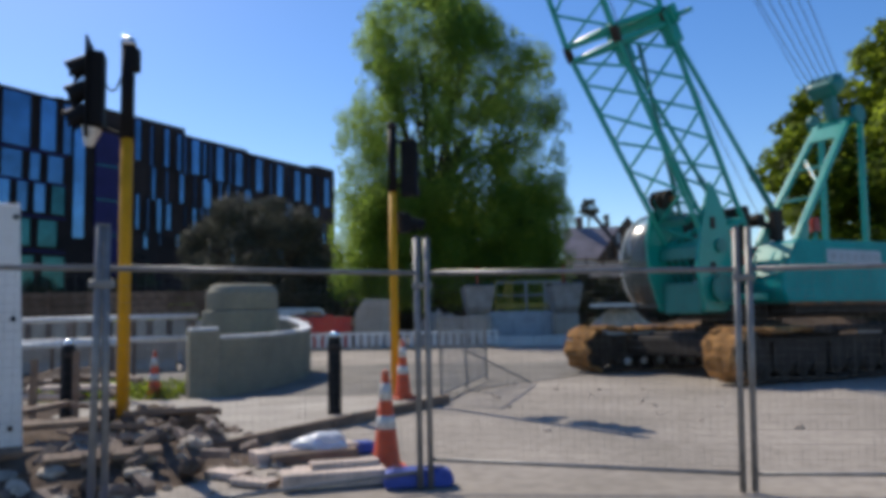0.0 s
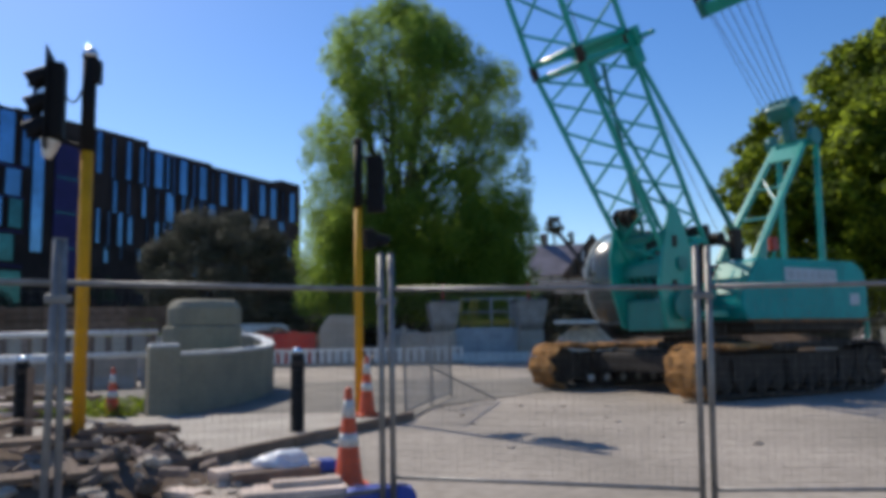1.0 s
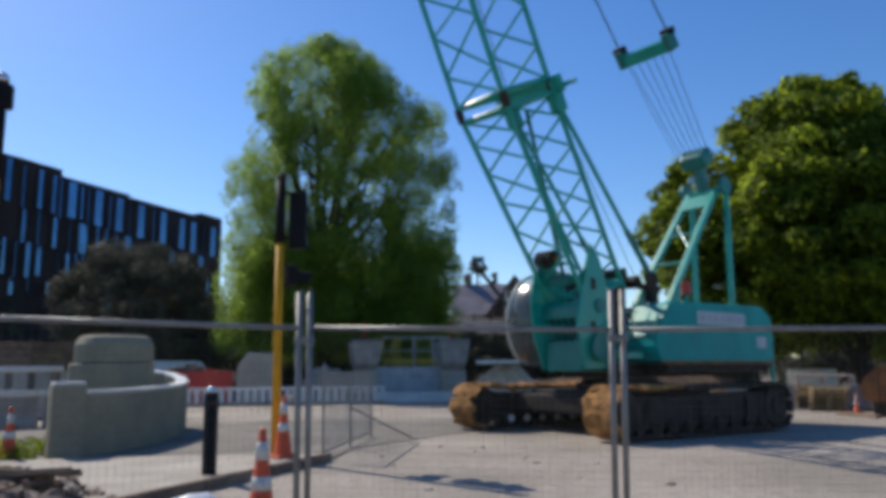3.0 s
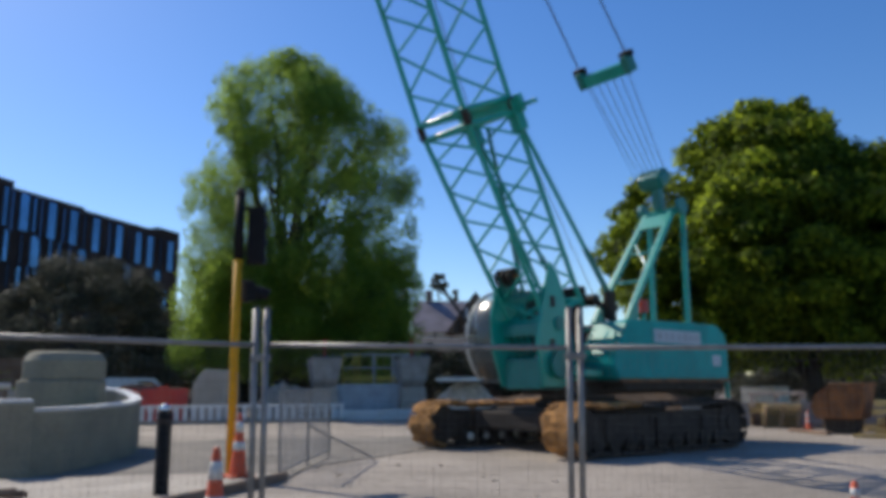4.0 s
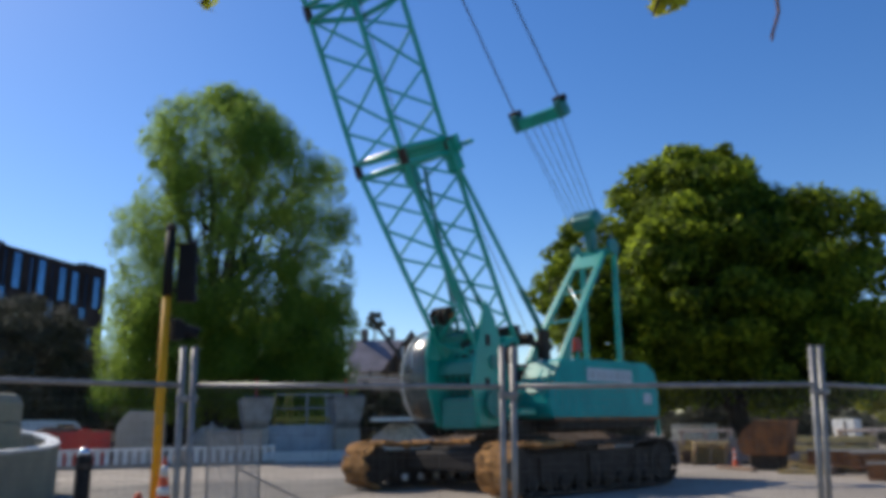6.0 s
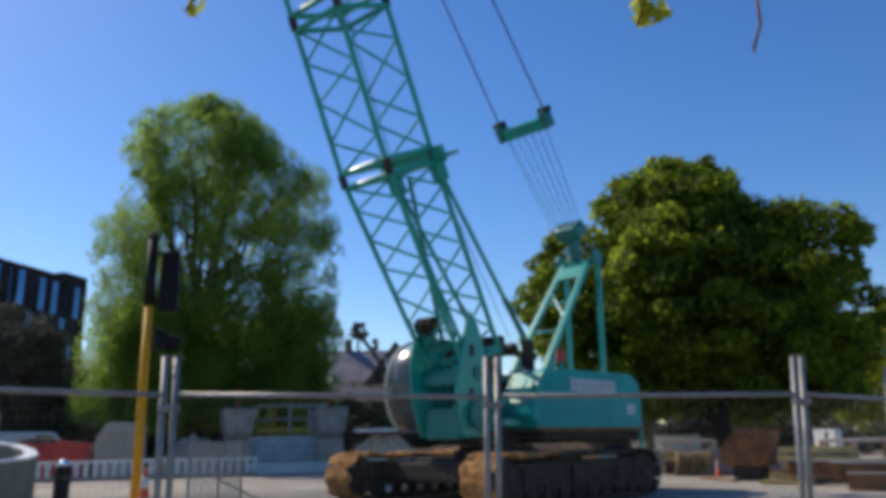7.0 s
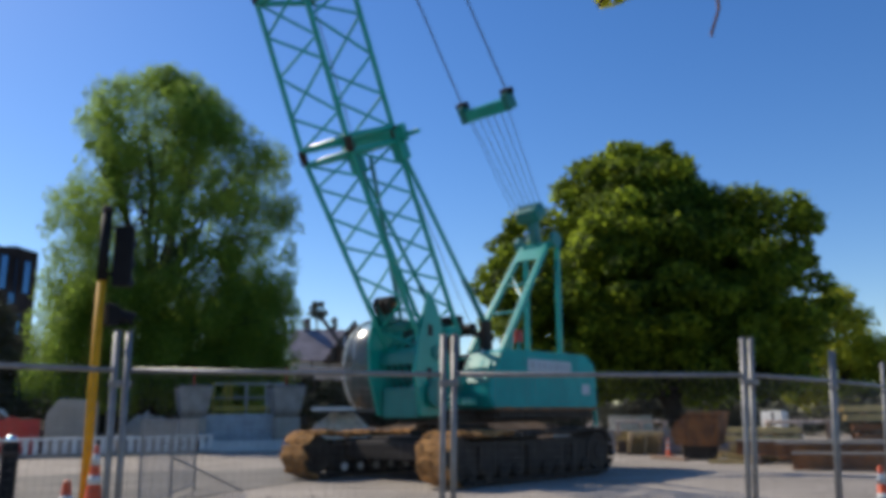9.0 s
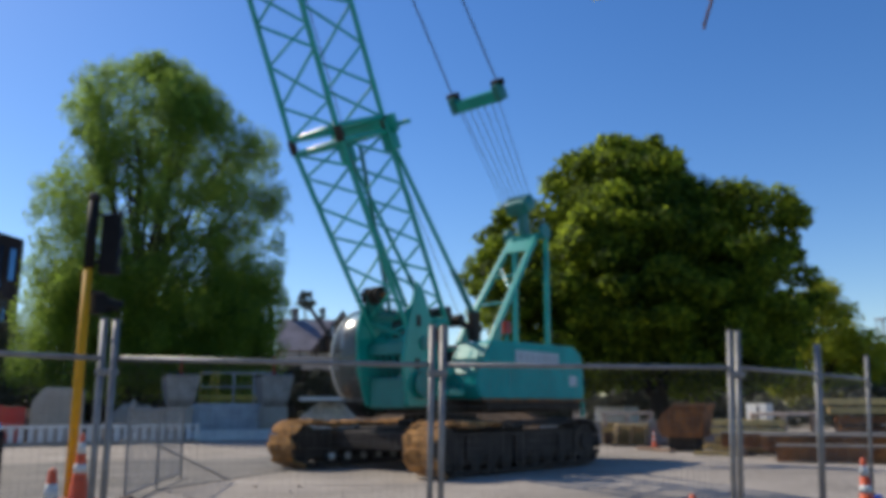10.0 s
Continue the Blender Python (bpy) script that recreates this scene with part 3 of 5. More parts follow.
# cross beam that carries the backstops
cb = PIN - VDIR * (HD + 0.08) - UDIR * 0.02
bm = box(0.16, 2.05, 0.42, tuple(cb), (0, 26.4, 0), bevel=0.03)
for s in (1, -1):
    box(0.3, 0.3, 0.75, tuple(cb - UDIR * 0.25 + Vector((0, s * 0.72, 0))), (0, 26.4, 0), bevel=0.04, bm=bm)
box(0.1, 0.5, 0.08, tuple(cb + Vector((-0.05, 1.15, -0.05))), bevel=0.02, bm=bm)
beam = part("backstop_beam", bm, T, boom)
for s in (1, -1):
    top, low = cb - UDIR * 0.55 + Vector((-0.1, s * 0.72, 0)), Vector((-0.45, s * 0.72, 3.75))
    strut("backstop_tube", top, top.lerp(low, 0.72), 0.055, T, boom, 10)
    strut("backstop_rod", top.lerp(low, 0.72), low, 0.075, M["teal_dark"], boom, 10)
    part("backstop_foot", box(0.3, 0.2, 0.75, (-0.5, s * 0.72, 3.42), bevel=0.03), M["dark_steel"], boom)
strut("hoist_rope", FOOT_PIN + Vector((0, 0.15, 0)), PIN + UDIR * 22 + Vector((0, 0.15, 0)), 0.011, M["rope"], boom, 6)
strut("hoist_rope", (-1.0, 0.25, 3.0), cb + Vector((-0.1, 0.5, 0)), 0.009, M["rope"], boom, 6)
strut("inner_stay", PIN - UDIR * 0.3 - VDIR * 0.6, PIN - UDIR * 4.4, 0.05, M["teal_dark"], boom, 8)

# gantry
gantry = upper("gantry", box(0.2, 1.2, 0.2, (-4.15, 0, 6.42), bevel=0.03), T, "turquoise A-frame gantry")
for s in (1, -1):
    a, b = Vector((-1.75, s * 0.53, 3.5)), Vector((-4.05, s * 0.42, 6.42))
    d = b - a
    leg_bm = box(0.18, 0.13, d.length, bevel=0.025)
    part("front_leg", leg_bm, T, gantry, m=Matrix.Translation((a + b) / 2) @ d.to_track_quat('Z', 'Y').to_matrix().to_4x4())
    part("leg_foot", box(0.32, 0.2, 0.6, (-1.7, s * 0.53, 3.28), (0, -35, 0), bevel=0.05), T, gantry)
    part("rear_leg", box(0.13, 0.13, 3.5, (-4.35, s * 0.56, 4.75), (0, -1.2, 0), bevel=0.02), T, gantry)
    part("rear_shoe", box(0.4, 0.26, 0.2, (-4.3, s * 0.56, 3.1), bevel=0.04), T, gantry)
    part("top_sheave", tube((-4.2, s * 0.58, 6.55), (-4.2, s * 0.7, 6.55), 0.24, n=20), M["teal_dark"], gantry)
for k in (0.25, 0.55, 0.85):
    p = Vector((-1.75, 0, 3.5)).lerp(Vector((-4.05, 0, 6.42)), k)
    strut("cross_bar", p + Vector((0, -0.46, 0)), p + Vector((0, 0.46, 0)), 0.035, T, gantry)
strut("cross_brace", (-2.6, 0.46, 4.58), (-3.35, -0.44, 5.53), 0.035, T, gantry)
part("top_plate", box(0.5, 0.74, 0.06, (-3.75, 0, 6.1), (0, 52, 0), bevel=0.01), T, gantry)
bm = box(0.6, 0.82, 0.46, (-3.88, 0, 7.4), (0, 40, 0), bevel=0.14)
box(0.3, 0.25, 0.7, (-4.05, 0, 6.85), (0, 10, 0), bevel=0.04, bm=bm)
block = part("bridle_block", bm, M["teal_dark"], gantry)
for s in (-0.3, -0.1, 0.1, 0.3):
    part("sheave", tube((-3.86, s - 0.03, 7.42), (-3.86, s + 0.03, 7.42), 0.26, n=20), M["teal_dark"], block)
lamp = part("warning_lamp", tube((-1.55, 1.0, 3.28), (-1.55, 1.0, 3.62), 0.13, 0.1, n=16), M["red_lamp"], gantry, "dull red lamp")
strut("lamp_post", (-1.55, 1.0, 2.95), (-1.55, 1.0, 3.3), 0.05, T, gantry)

# spreader, reeving and pendants
SP = Vector((-1.8, 0, 10.1))
bm = box(0.3, 1.45, 0.36, tuple(SP), (0, 35, 0), bevel=0.04)
spreader = upper("spreader", bm, T, "turquoise pendant spreader bar hung on ropes")
for s in (1, -1):
    part("spreader_end", box(0.42, 0.22, 0.5, tuple(SP + Vector((0.03, s * 0.78, 0.06))), (0, 35, 0), bevel=0.05), M["teal_dark"], spreader)
    part("spreader_pin", tube(SP + Vector((0.15, s * 0.62, 0.3)), SP + Vector((0.15, s * 0.98, 0.3)), 0.1, n=14), M["black"], spreader)
    strut("pendant", SP + Vector((0.15, s * 0.8, 0.3)), tip + Vector((-0.4, s * 0.45, -0.2)), 0.022, M["rope"], spreader, 6)
for k in range(6):
    y = -0.62 + k * 0.25
    strut("reeving_rope", SP + Vector((-0.1, y * 1.05, -0.12)), (-3.8, y * 0.68, 7.55), 0.011, M["rope"], spreader, 6)
strut("reeving_rope", SP + Vector((-0.1, -0.74, -0.12)), (-3.8, -0.6, 7.55), 0.008, M["rope"], spreader, 6)


# ---- site fence ----
POSTS = [(-5.0, 4.05), (-2.39, 5.40), (-0.175, 6.68), (2.435, 6.325), (5.295, 5.985), (7.44, 7.045), (10.04, 8.60)]
TOP, LOW = 2.13, 0.14
RAILS = [(1.83, 1.83), (1.83, 1.825), (1.825, 1.79), (1.79, 1.785), (1.785, 1.785), (1.785, 1.79)]
TILT = [(0, 0), (0, 0), (0, 0), (0.045, -0.018), (0.085, -0.078), (0.092, -0.086), (0.105, -0.09)]     # how far each post leans at its top
GAP = 0.094
for i, (a, b) in enumerate(zip(POSTS, POSTS[1:])):
    a, b = Vector((*a, 0)), Vector((*b, 0))
    d = (b - a).normalized()
    length = (b - a).length - GAP
    low0 = LOW + (0.1 if i == 2 else 0.0)     # one panel stands higher on its foot
    lean = ((-0.02, -0.03), (-0.026, 0.006), (-0.006, 0.004), (-0.002, 0.012), (0.01, 0.0), (0.004, -0.006))[i]
    panel = thing("temporary_fence", "galvanised temporary fence of fine wire mesh on a blue foot", "fence", tuple(a + d * GAP / 2), math.degrees(math.atan2(d.y, d.x)), "site fence")
    turn_ = Matrix.Rotation(-math.atan2(d.y, d.x), 3, 'Z')
    o0, o1 = (turn_ @ Vector((*TILT[k], 0)) for k in (i, i + 1))

    def at_(x, z, y=0.0):
        """A point of the panel; its ends lean by what the posts lean."""
        o = o0.lerp(o1, x / length) * (z / TOP)
        return (x + o.x, y + o.y, z)

    for x, dx in ((0.0, lean[0]), (length, -lean[1])):
        top_ = Vector(at_(x, TOP)) + Vector((dx, 0, 0))
        p = part("post", tube((x, 0, 0.0), top_, 0.027, n=14), M["galv"], panel, smooth=True)
        part("post_cap", tube(top_, top_ + Vector((0, 0, 0.012)), 0.029, n=14), M["galv"], p)
    r0, r1 = RAILS[i]
    part("top_rail", tube(at_(0, r0), at_(length, r1), 0.021, n=12), M["galv"], panel, smooth=True)
    part("bottom_rail", tube(at_(0, low0), at_(length, LOW), 0.017, n=12), M["galv"], panel, smooth=True)
    w = bmesh.new()
    for k in range(1, int(length / 0.06)):
        x = k * length / int(length / 0.06)
        tube(at_(x, low0 + (LOW - low0) * x / length, -0.012), at_(x, r0 + (r1 - r0) * x / length, -0.012), 0.00075, n=4, bm=w, caps=False)
    for k in range(1, 28):
        z = k / 28
        tube(at_(0, low0 + (r0 - low0) * z, -0.014), at_(length, LOW + (r1 - LOW) * z, -0.014), 0.00075, n=4, bm=w, caps=False)
    part("mesh", w, M["wire"], panel, "fine wire mesh")
    cl = part("clamp", box(0.17, 0.06, 0.06, (at_(length, 1.72)[0] + GAP / 2, at_(length, 1.72)[1], 1.72), bevel=0.012), M["galv"], panel)
    part("clamp_bolt", tube((at_(length, 1.72)[0] + GAP / 2, o1.y * 0.8 - 0.05, 1.72), (at_(length, 1.72)[0] + GAP / 2, o1.y * 0.8 + 0.05, 1.72), 0.012, n=8), M["galv"], cl)
    turn = (0, -23, 12, 80, 70, 5)[i]
    if i == 2:
        continue
    fb = prism([(-0.3, 0.0), (0.3, 0.0), (0.3, 0.1), (0.24, 0.145), (-0.24, 0.145), (-0.3, 0.1)], 0.24, 'Y', 0, bevel=0.02)
    foot = part("foot", fb, M["blue"], panel, "blue plastic foot block", m=pose(length + GAP / 2, 0.13 if i == 1 else 0.0, 0, 0, 0, turn))
    for xx in (-0.18, 0.18):
        part("grip_hole", box(0.1, 0.05, 0.012, (xx, 0, 0.147), bevel=0.004), M["black"], foot)


# ---- traffic signals ----
def signal_head(parent, at, rz, lamps=3, name="signal_head", board=True, pitch=0.34, hood=0.34, droop=0.06):
    """A black housing with hooded lamps, facing its local -y."""
    h = pitch * lamps
    m = pose(*at, 0, 0, rz)
    bm = box(0.3, 0.2, h, (0, 0, 0), bevel=0.03)
    head = part(name, bm, M["black"], parent, "black traffic signal head", m=m)
    if board:
        part("backboard", box(0.52, 0.02, h + 0.3, (0, -0.08, 0), bevel=0.008), M["black"], head)
    for k in range(lamps):
        z = h / 2 - pitch / 2 - k * pitch
        part("lamp_lens", tube((0, -0.095, z), (0, -0.115, z), 0.1, n=20), M["lens"], head)
        v = bmesh.new()
        n = 18
        ring = []
        for i in range(n + 1):
            a = radians(-35 + 250 * i / n)
            ln = hood * (0.68 + 0.32 * max(0.0, math.sin(a)))
            ring.append((math.cos(a) * 0.14, math.sin(a) * 0.14, ln))
        inner = [(x * 0.94, z_ * 0.94, ln) for x, z_, ln in ring]
        outs = [[v.verts.new((x, -0.1, z + zz)) for x, zz, ln in ring], [v.verts.new((x, -0.1 - ln, z + zz - droop)) for x, zz, ln in ring],
                [v.verts.new((x, -0.1 - ln, z + zz - droop)) for x, zz, ln in inner], [v.verts.new((x, -0.1, z + zz)) for x, zz, ln in inner]]
        for a, b in zip(outs, outs[1:]):
            for i in range(n):
                v.faces.new((a[i], a[i + 1], b[i + 1], b[i]))
        part("visor", v, M["black"], head)
    return head


def signal_pole(at, label, cap="chrome"):
    p = thing("traffic_signal", label, "traffic light", at, 0, "traffic signals")
    part("pole", tube((0, 0, 0), (0, 0, 3.68 - at[2]), 0.075, 0.07, n=20), M["yellow"], p, "yellow painted pole", True)
    part("base_flange", lathe([(0.15, 0), (0.15, 0.02), (0.09, 0.03), (0.085, 0.1)], 20), M["galv"], p)
    part("sleeve", tube((0, 0, 3.68 - at[2]), (0, 0, 4.84 - at[2]), 0.082, n=20), M["black"], p, "black upper sleeve", True)
    part("pole_cap", lathe([(0.09, 4.84 - at[2]), (0.092, 4.88 - at[2]), (0.08, 4.92 - at[2]), (0.05, 4.955 - at[2]), (0.015, 4.965 - at[2])], 24), M[cap], p, "domed metal cap", True)
    return p


def polar(az, d, z=0.0):
    return (-math.sin(radians(az)) * d, math.cos(radians(az)) * d, z)


px_, py_, _ = polar(22.45, 10.0)
s1 = signal_pole((px_, py_, 0.0), "yellow traffic signal pole with a three-lamp head")
signal_head(s1, (-0.40, 0.02, 4.3), -75, pitch=0.31, hood=0.27, droop=0.12)
for z in (3.72,):
    strut("bracket", (-0.02, 0, z), (-0.4, 0.02, z + 0.12), 0.028, M["black"], s1)
part("white_cover", tube((-0.47, 0.0, 3.6), (-0.43, 0.0, 3.82), 0.05, 0.12, n=14), M["white_band"], s1)
loop = [(-0.03 - 0.34 * k / 10, 0, 4.66 - 0.42 * math.sin(math.pi * k / 10) ** 0.8 + 0.008 * k) for k in range(11)]
part("cable", limb(loop, [0.012] * 11, 6), M["black"], s1)
part("cap_box", box(0.16, 0.14, 0.3, (0.06, 0, 4.66), bevel=0.03), M["black"], s1)

px_, py_, _ = polar(3.6, 13.66)
s2 = signal_pole((px_, py_, 0.0), "yellow traffic signal pole seen from behind its heads", "dark_steel")
signal_head(s2, (0.3, 0.1, 4.12), 172, 3, board=False)
signal_head(s2, (0.17, 0.1, 3.12), 120, 1, "pedestrian_head", board=False)
for z in (3.3, 3.8, 4.6):
    strut("bracket", (0, 0, z), (0.25, 0.08, z), 0.026, M["black"], s2)


# ---- cones and bollards ----
def cone(at, h, label, rz=0):
    c = thing("traffic_cone", label, "traffic cone", at, rz, "traffic cones")
    w = 0.185 * h / 0.9
    part("base", box(2 * w, 2 * w, 0.05, (0, 0, 0.025), bevel=0.02), M["orange"], c)
    r0, r1 = 0.135 * h / 0.9, 0.03
    rad = lambda z: r0 + (r1 - r0) * z / h
    part("cone_body", lathe([(r0 + 0.02, 0.04), (rad(0.08), 0.08), (rad(h * 0.98), h * 0.98), (0.015, h)], 24), M["orange"], c, smooth=True)
    for lo, hi in ((0.42, 0.55), (0.70, 0.87)):
        part("reflective_band", lathe([(rad(lo * h) + 0.003, lo * h), (rad(hi * h) + 0.003, hi * h)], 24), M["white_band"], c, smooth=True)
    return c


cone((-0.56, 7.42, 0), 0.95, "scuffed orange traffic cone beside the fence foot", 12)
cone((-0.70, 13.2, PAVE), 1.0, "bright orange traffic cone by the signal pole", 30)
cone((-5.25, 14.1, 0), 0.92, "orange traffic cone before the rubble bank", 5)
cone((8.9, 7.7, 0), 0.75, "orange traffic cone outside the fence corner", 20)
cone((5.66, 7.06, 0), 0.50, "small orange traffic cone inside the fence", 20)


def bollard(at, h, label):
    b = thing("bollard", label, "bollard", at, 0, "bollards")
    part("shaft", lathe([(0.105, 0), (0.1, 0.02), (0.1, h - 0.06), (0.085, h - 0.02), (0.05, h)], 20), M["black"], b, smooth=True)
    part("reflector_cap", lathe([(0.07, h - 0.03), (0.075, h + 0.0), (0.066, h + 0.03), (0.045, h + 0.055), (0.015, h + 0.068)], 20), M["chrome"], b, "bright steel cap", True)
    part("collar", lathe([(0.106, h - 0.2), (0.108, h - 0.19), (0.108, h - 0.14), (0.106, h - 0.13)], 20), M["dark_steel"], b)
    return b


bollard((-1.59, 11.3, PAVE), 1.13, "black round bollard on the footpath")
bollard((-5.52, 11.4, PAVE), 1.08, "black round bollard beside timber stakes")


# ---- timber stakes, rubble heap, planks ----
rng = random.Random(4)
for i, (x, y, h) in enumerate([(-5.3, 11.2, 1.05), (-5.75, 10.9, 0.95), (-5.9, 10.7, 0.9), (-6.15, 11.2, 0.85), (-5.6, 10.6, 0.7)]):
    st = thing("timber_stake", "weathered square timber stake driven into the soil", "stake", (x, y, 0), rng.uniform(0, 60), "timber stakes")
    part("shaft", box(0.09, 0.07, h, (0, 0, h / 2), (rng.uniform(-3, 3), rng.uniform(-3, 3), 0), bevel=0.008), M["old_timber"], st)


def heap(name, label, cx, cy, rx, ry, h, mat, seed, category="heap", kind="stuff"):
    bm = bmesh.new()
    n, rings = 40, 12
    grid = []
    for j in range(rings + 1):
        t = j / rings
        row = []
        for i in range(n):
            a = 2 * math.pi * i / n
            wob = 1 + 0.22 * noise.noise(Vector((math.cos(a) * 1.7, math.sin(a) * 1.7, seed)))
            x, y = cx + rx * t * wob * math.cos(a), cy + ry * t * wob * math.sin(a)
            z = h * (math.cos(t * math.pi) * 0.5 + 0.5) + 0.3 * h * noise.noise(Vector((x * 2.1, y * 2.1, seed))) * (1 - t) + 0.1 * h * noise.noise(Vector((x * 7, y * 7, seed))) * (1 - t ** 3)
            row.append(bm.verts.new((x, y, max(z, 0) - 0.05 if t < 1 else -0.08)))
        grid.append(row)
    for a, b in zip(grid, grid[1:]):
        for i in range(n):
            bm.faces.new((a[i], a[(i + 1) % n], b[(i + 1) % n], b[i]))
    bmesh.ops.remove_doubles(bm, verts=bm.verts, dist=0.0005)
    return tagged(part(name, bm, mat, smooth=True), label, category, kind=kind)


heap("soil_heap", "low heap of dark brown soil and debris", -4.0, 7.8, 2.4, 1.9, 0.42, M["soil"], 2.2)
heap("soil_heap", "low bank of loose soil beside the footpath", -6.6, 11.6, 1.6, 2.2, 0.3, M["soil"], 7.7)
heap("soil_heap", "heap of brown clods and broken timber", -3.45, 9.3, 1.2, 0.9, 0.5, M["soil"], 5.1)


ROCKS = [finish(rock(k, 0.1), "rock", M["stone"]) for k in range(6)]
DARK = [finish(rock(k + 20, 0.1), "clod", M["soil"]) for k in range(4)]
for k in range(110):
    x, y = rng.uniform(-5.2, -2.6), rng.uniform(6.2, 10.0)
    if rng.random() < 0.45:
        x, y = rng.gauss(-3.4, 0.6), rng.gauss(8.6, 0.9)
    near = max(0.0, 1 - ((x + 3.7) / 1.9) ** 2 - ((y - 7.9) / 1.5) ** 2) * 0.26
    far = max(0.0, 1 - ((x + 3.55) / 1.05) ** 2 - ((y - 9.4) / 0.85) ** 2) * 0.34
    dark = rng.random() < 0.42
    ob = new("clod" if dark else "rubble_stone", rng.choice(DARK if dark else ROCKS))
    sc = rng.uniform(0.4, 1.2) if k % 5 else rng.uniform(1.0, 1.6)
    ob.matrix_basis = pose(x, y, max(near, far) + 0.02, rng.uniform(-25, 25), rng.uniform(-25, 25), rng.uniform(0, 360)) @ Matrix.Diagonal((sc, sc, sc, 1))
    tagged(ob, "brown clod of soil on the heap" if dark else "pale broken stone on the rubble heap", "clod" if dark else "stone", "rubble")


def plank(a, b, w, h, z, mat, label, tilt=0.0):
    a, b = Vector((*a, z + h / 2)), Vector((*b, z + h / 2))
    d = b - a
    th = thing("timber_plank", label, "plank", tuple((a + b) / 2), math.degrees(math.atan2(d.y, d.x)), "timber offcuts")
    part("board", box(d.length, w, h, (0, 0, 0), (tilt, 0, 0), bevel=0.008), mat, th)
    part("end_grain", box(0.004, w * 0.94, h * 0.94, (d.length / 2 + 0.001, 0, 0), (tilt, 0, 0)), M["old_timber"], th)
    return th


pale = "pale sawn timber plank lying on the concrete"
plank((-1.42, 6.78), (-0.55, 7.0), 0.28, 0.13, 0.0, M["timber"], pale)
plank((-1.36, 7.02), (-0.75, 7.2), 0.22, 0.12, 0.0, M["timber"], pale)
plank((-1.2, 6.95), (-0.62, 7.13), 0.16, 0.05, 0.13, M["timber"], pale)
plank((-1.95, 7.92), (-1.0, 8.5), 0.3, 0.12, 0.0, M["timber"], pale)
plank((-1.75, 7.85), (-0.95, 8.25), 0.2, 0.1, 0.0, M["old_timber"], "brown timber plank beside pale offcuts")
plank((-1.9, 7.05), (-1.5, 6.85), 0.2, 0.05, 0.0, M["timber"], pale)
plank((-2.2, 7.4), (-1.85, 7.2), 0.22, 0.06, 0.0, M["timber"], pale)
BRICK = finish(box(0.23, 0.11, 0.076, bevel=0.008), "brick", M["brick"])
for k in range(90):
    x, y = rng.gauss(-3.5, 0.7), rng.gauss(8.3, 1.0)
    near = max(0.0, 1 - ((x + 3.7) / 1.9) ** 2 - ((y - 7.9) / 1.5) ** 2) * 0.3
    far = max(0.0, 1 - ((x + 3.55) / 1.05) ** 2 - ((y - 9.4) / 0.85) ** 2) * 0.38
    ob = new("broken_brick", BRICK)
    ob.matrix_basis = pose(x, y, max(near, far) + 0.03, rng.uniform(-30, 30), rng.uniform(-30, 30), rng.uniform(0, 360)) @ Matrix.Diagonal((rng.uniform(0.6, 1.4), 1, 1, 1))
    tagged(ob, "brown broken brick tipped on the rubble heap", "brick", "rubble")
for k in range(18):
    x, y = rng.uniform(-4.8, -2.7), rng.uniform(6.6, 9.6)
    a = rng.uniform(0, math.pi)
    l, x = rng.uniform(0.25, 0.55), min(x, -3.1)
    plank((x - l * math.cos(a), y - l * math.sin(a)), (x + l * math.cos(a), y + l * math.sin(a)), 0.14, 0.06, 0.22 + rng.uniform(0, 0.25), M["old_timber"], "broken brown timber on the heap", rng.uniform(-20, 20))
for k in range(40):
    ob = new("rubble_stone", rng.choice(ROCKS))
    sc = rng.uniform(0.15, 0.6)
    ob.matrix_basis = pose(rng.uniform(-2.6, -0.9), rng.uniform(6.6, 8.6), 0.0, 0, 0, rng.uniform(0, 360)) @ Matrix.Diagonal((sc, sc, sc, 1))
    tagged(ob, "small pale stone chip on the concrete", "stone", "rubble")

bm = bmesh.new()
bmesh.ops.create_icosphere(bm, subdivisions=4, radius=0.5)
for v in bm.verts:
    k = 1 + 0.3 * noise.noise(v.co * 3.1) + 0.16 * noise.noise(v.co * 9)
    v.co = Vector((v.co.x * 0.62 * k, v.co.y * 0.42 * k, max(-0.02, v.co.z) * 0.3 * k))
sheet = part("plastic_sheet", bm, M["plastic_sheet"], smooth=True, m=pose(-1.3, 8.3, 0.1, 0, 0, 25))
tagged(sheet, "crumpled white plastic sheet over timber offcuts", "plastic sheet")
bm = prism([(-0.16, 0), (0.16, 0), (0.14, 0.11), (-0.14, 0.11)], 0.24, 'Y', 0, bevel=0.02)
tagged(part("blue_block", bm, M["blue"], m=pose(-0.92, 8.5, 0.0, 0, 0, 25)), "spare blue plastic fence foot on the ground", "fence foot")

# ---- white notice board at the fence ----
board = thing("notice_board", "tall white board on posts with a red disc at its edge", "sign", (-4.35, 6.95, 0), 30)
part("panel", box(0.98, 0.04, 2.25, (0, 0, 1.43), (0, -2, 0), bevel=0.012), M["white"], board)
part("red_disc", tube((-0.3, -0.02, 1.75), (-0.3, -0.028, 1.75), 0.36, n=32), M["red"], board)
for x in (-0.4, 0.4):
    part("leg", box(0.07, 0.06, 1.6, (x, 0.06, 0.8), bevel=0.01), M["galv"], board)
for z in (0.5, 1.5, 2.45):
    part("bolt", tube((0.42, -0.02, z), (0.42, -0.035, z), 0.025, n=10), M["black"], board)


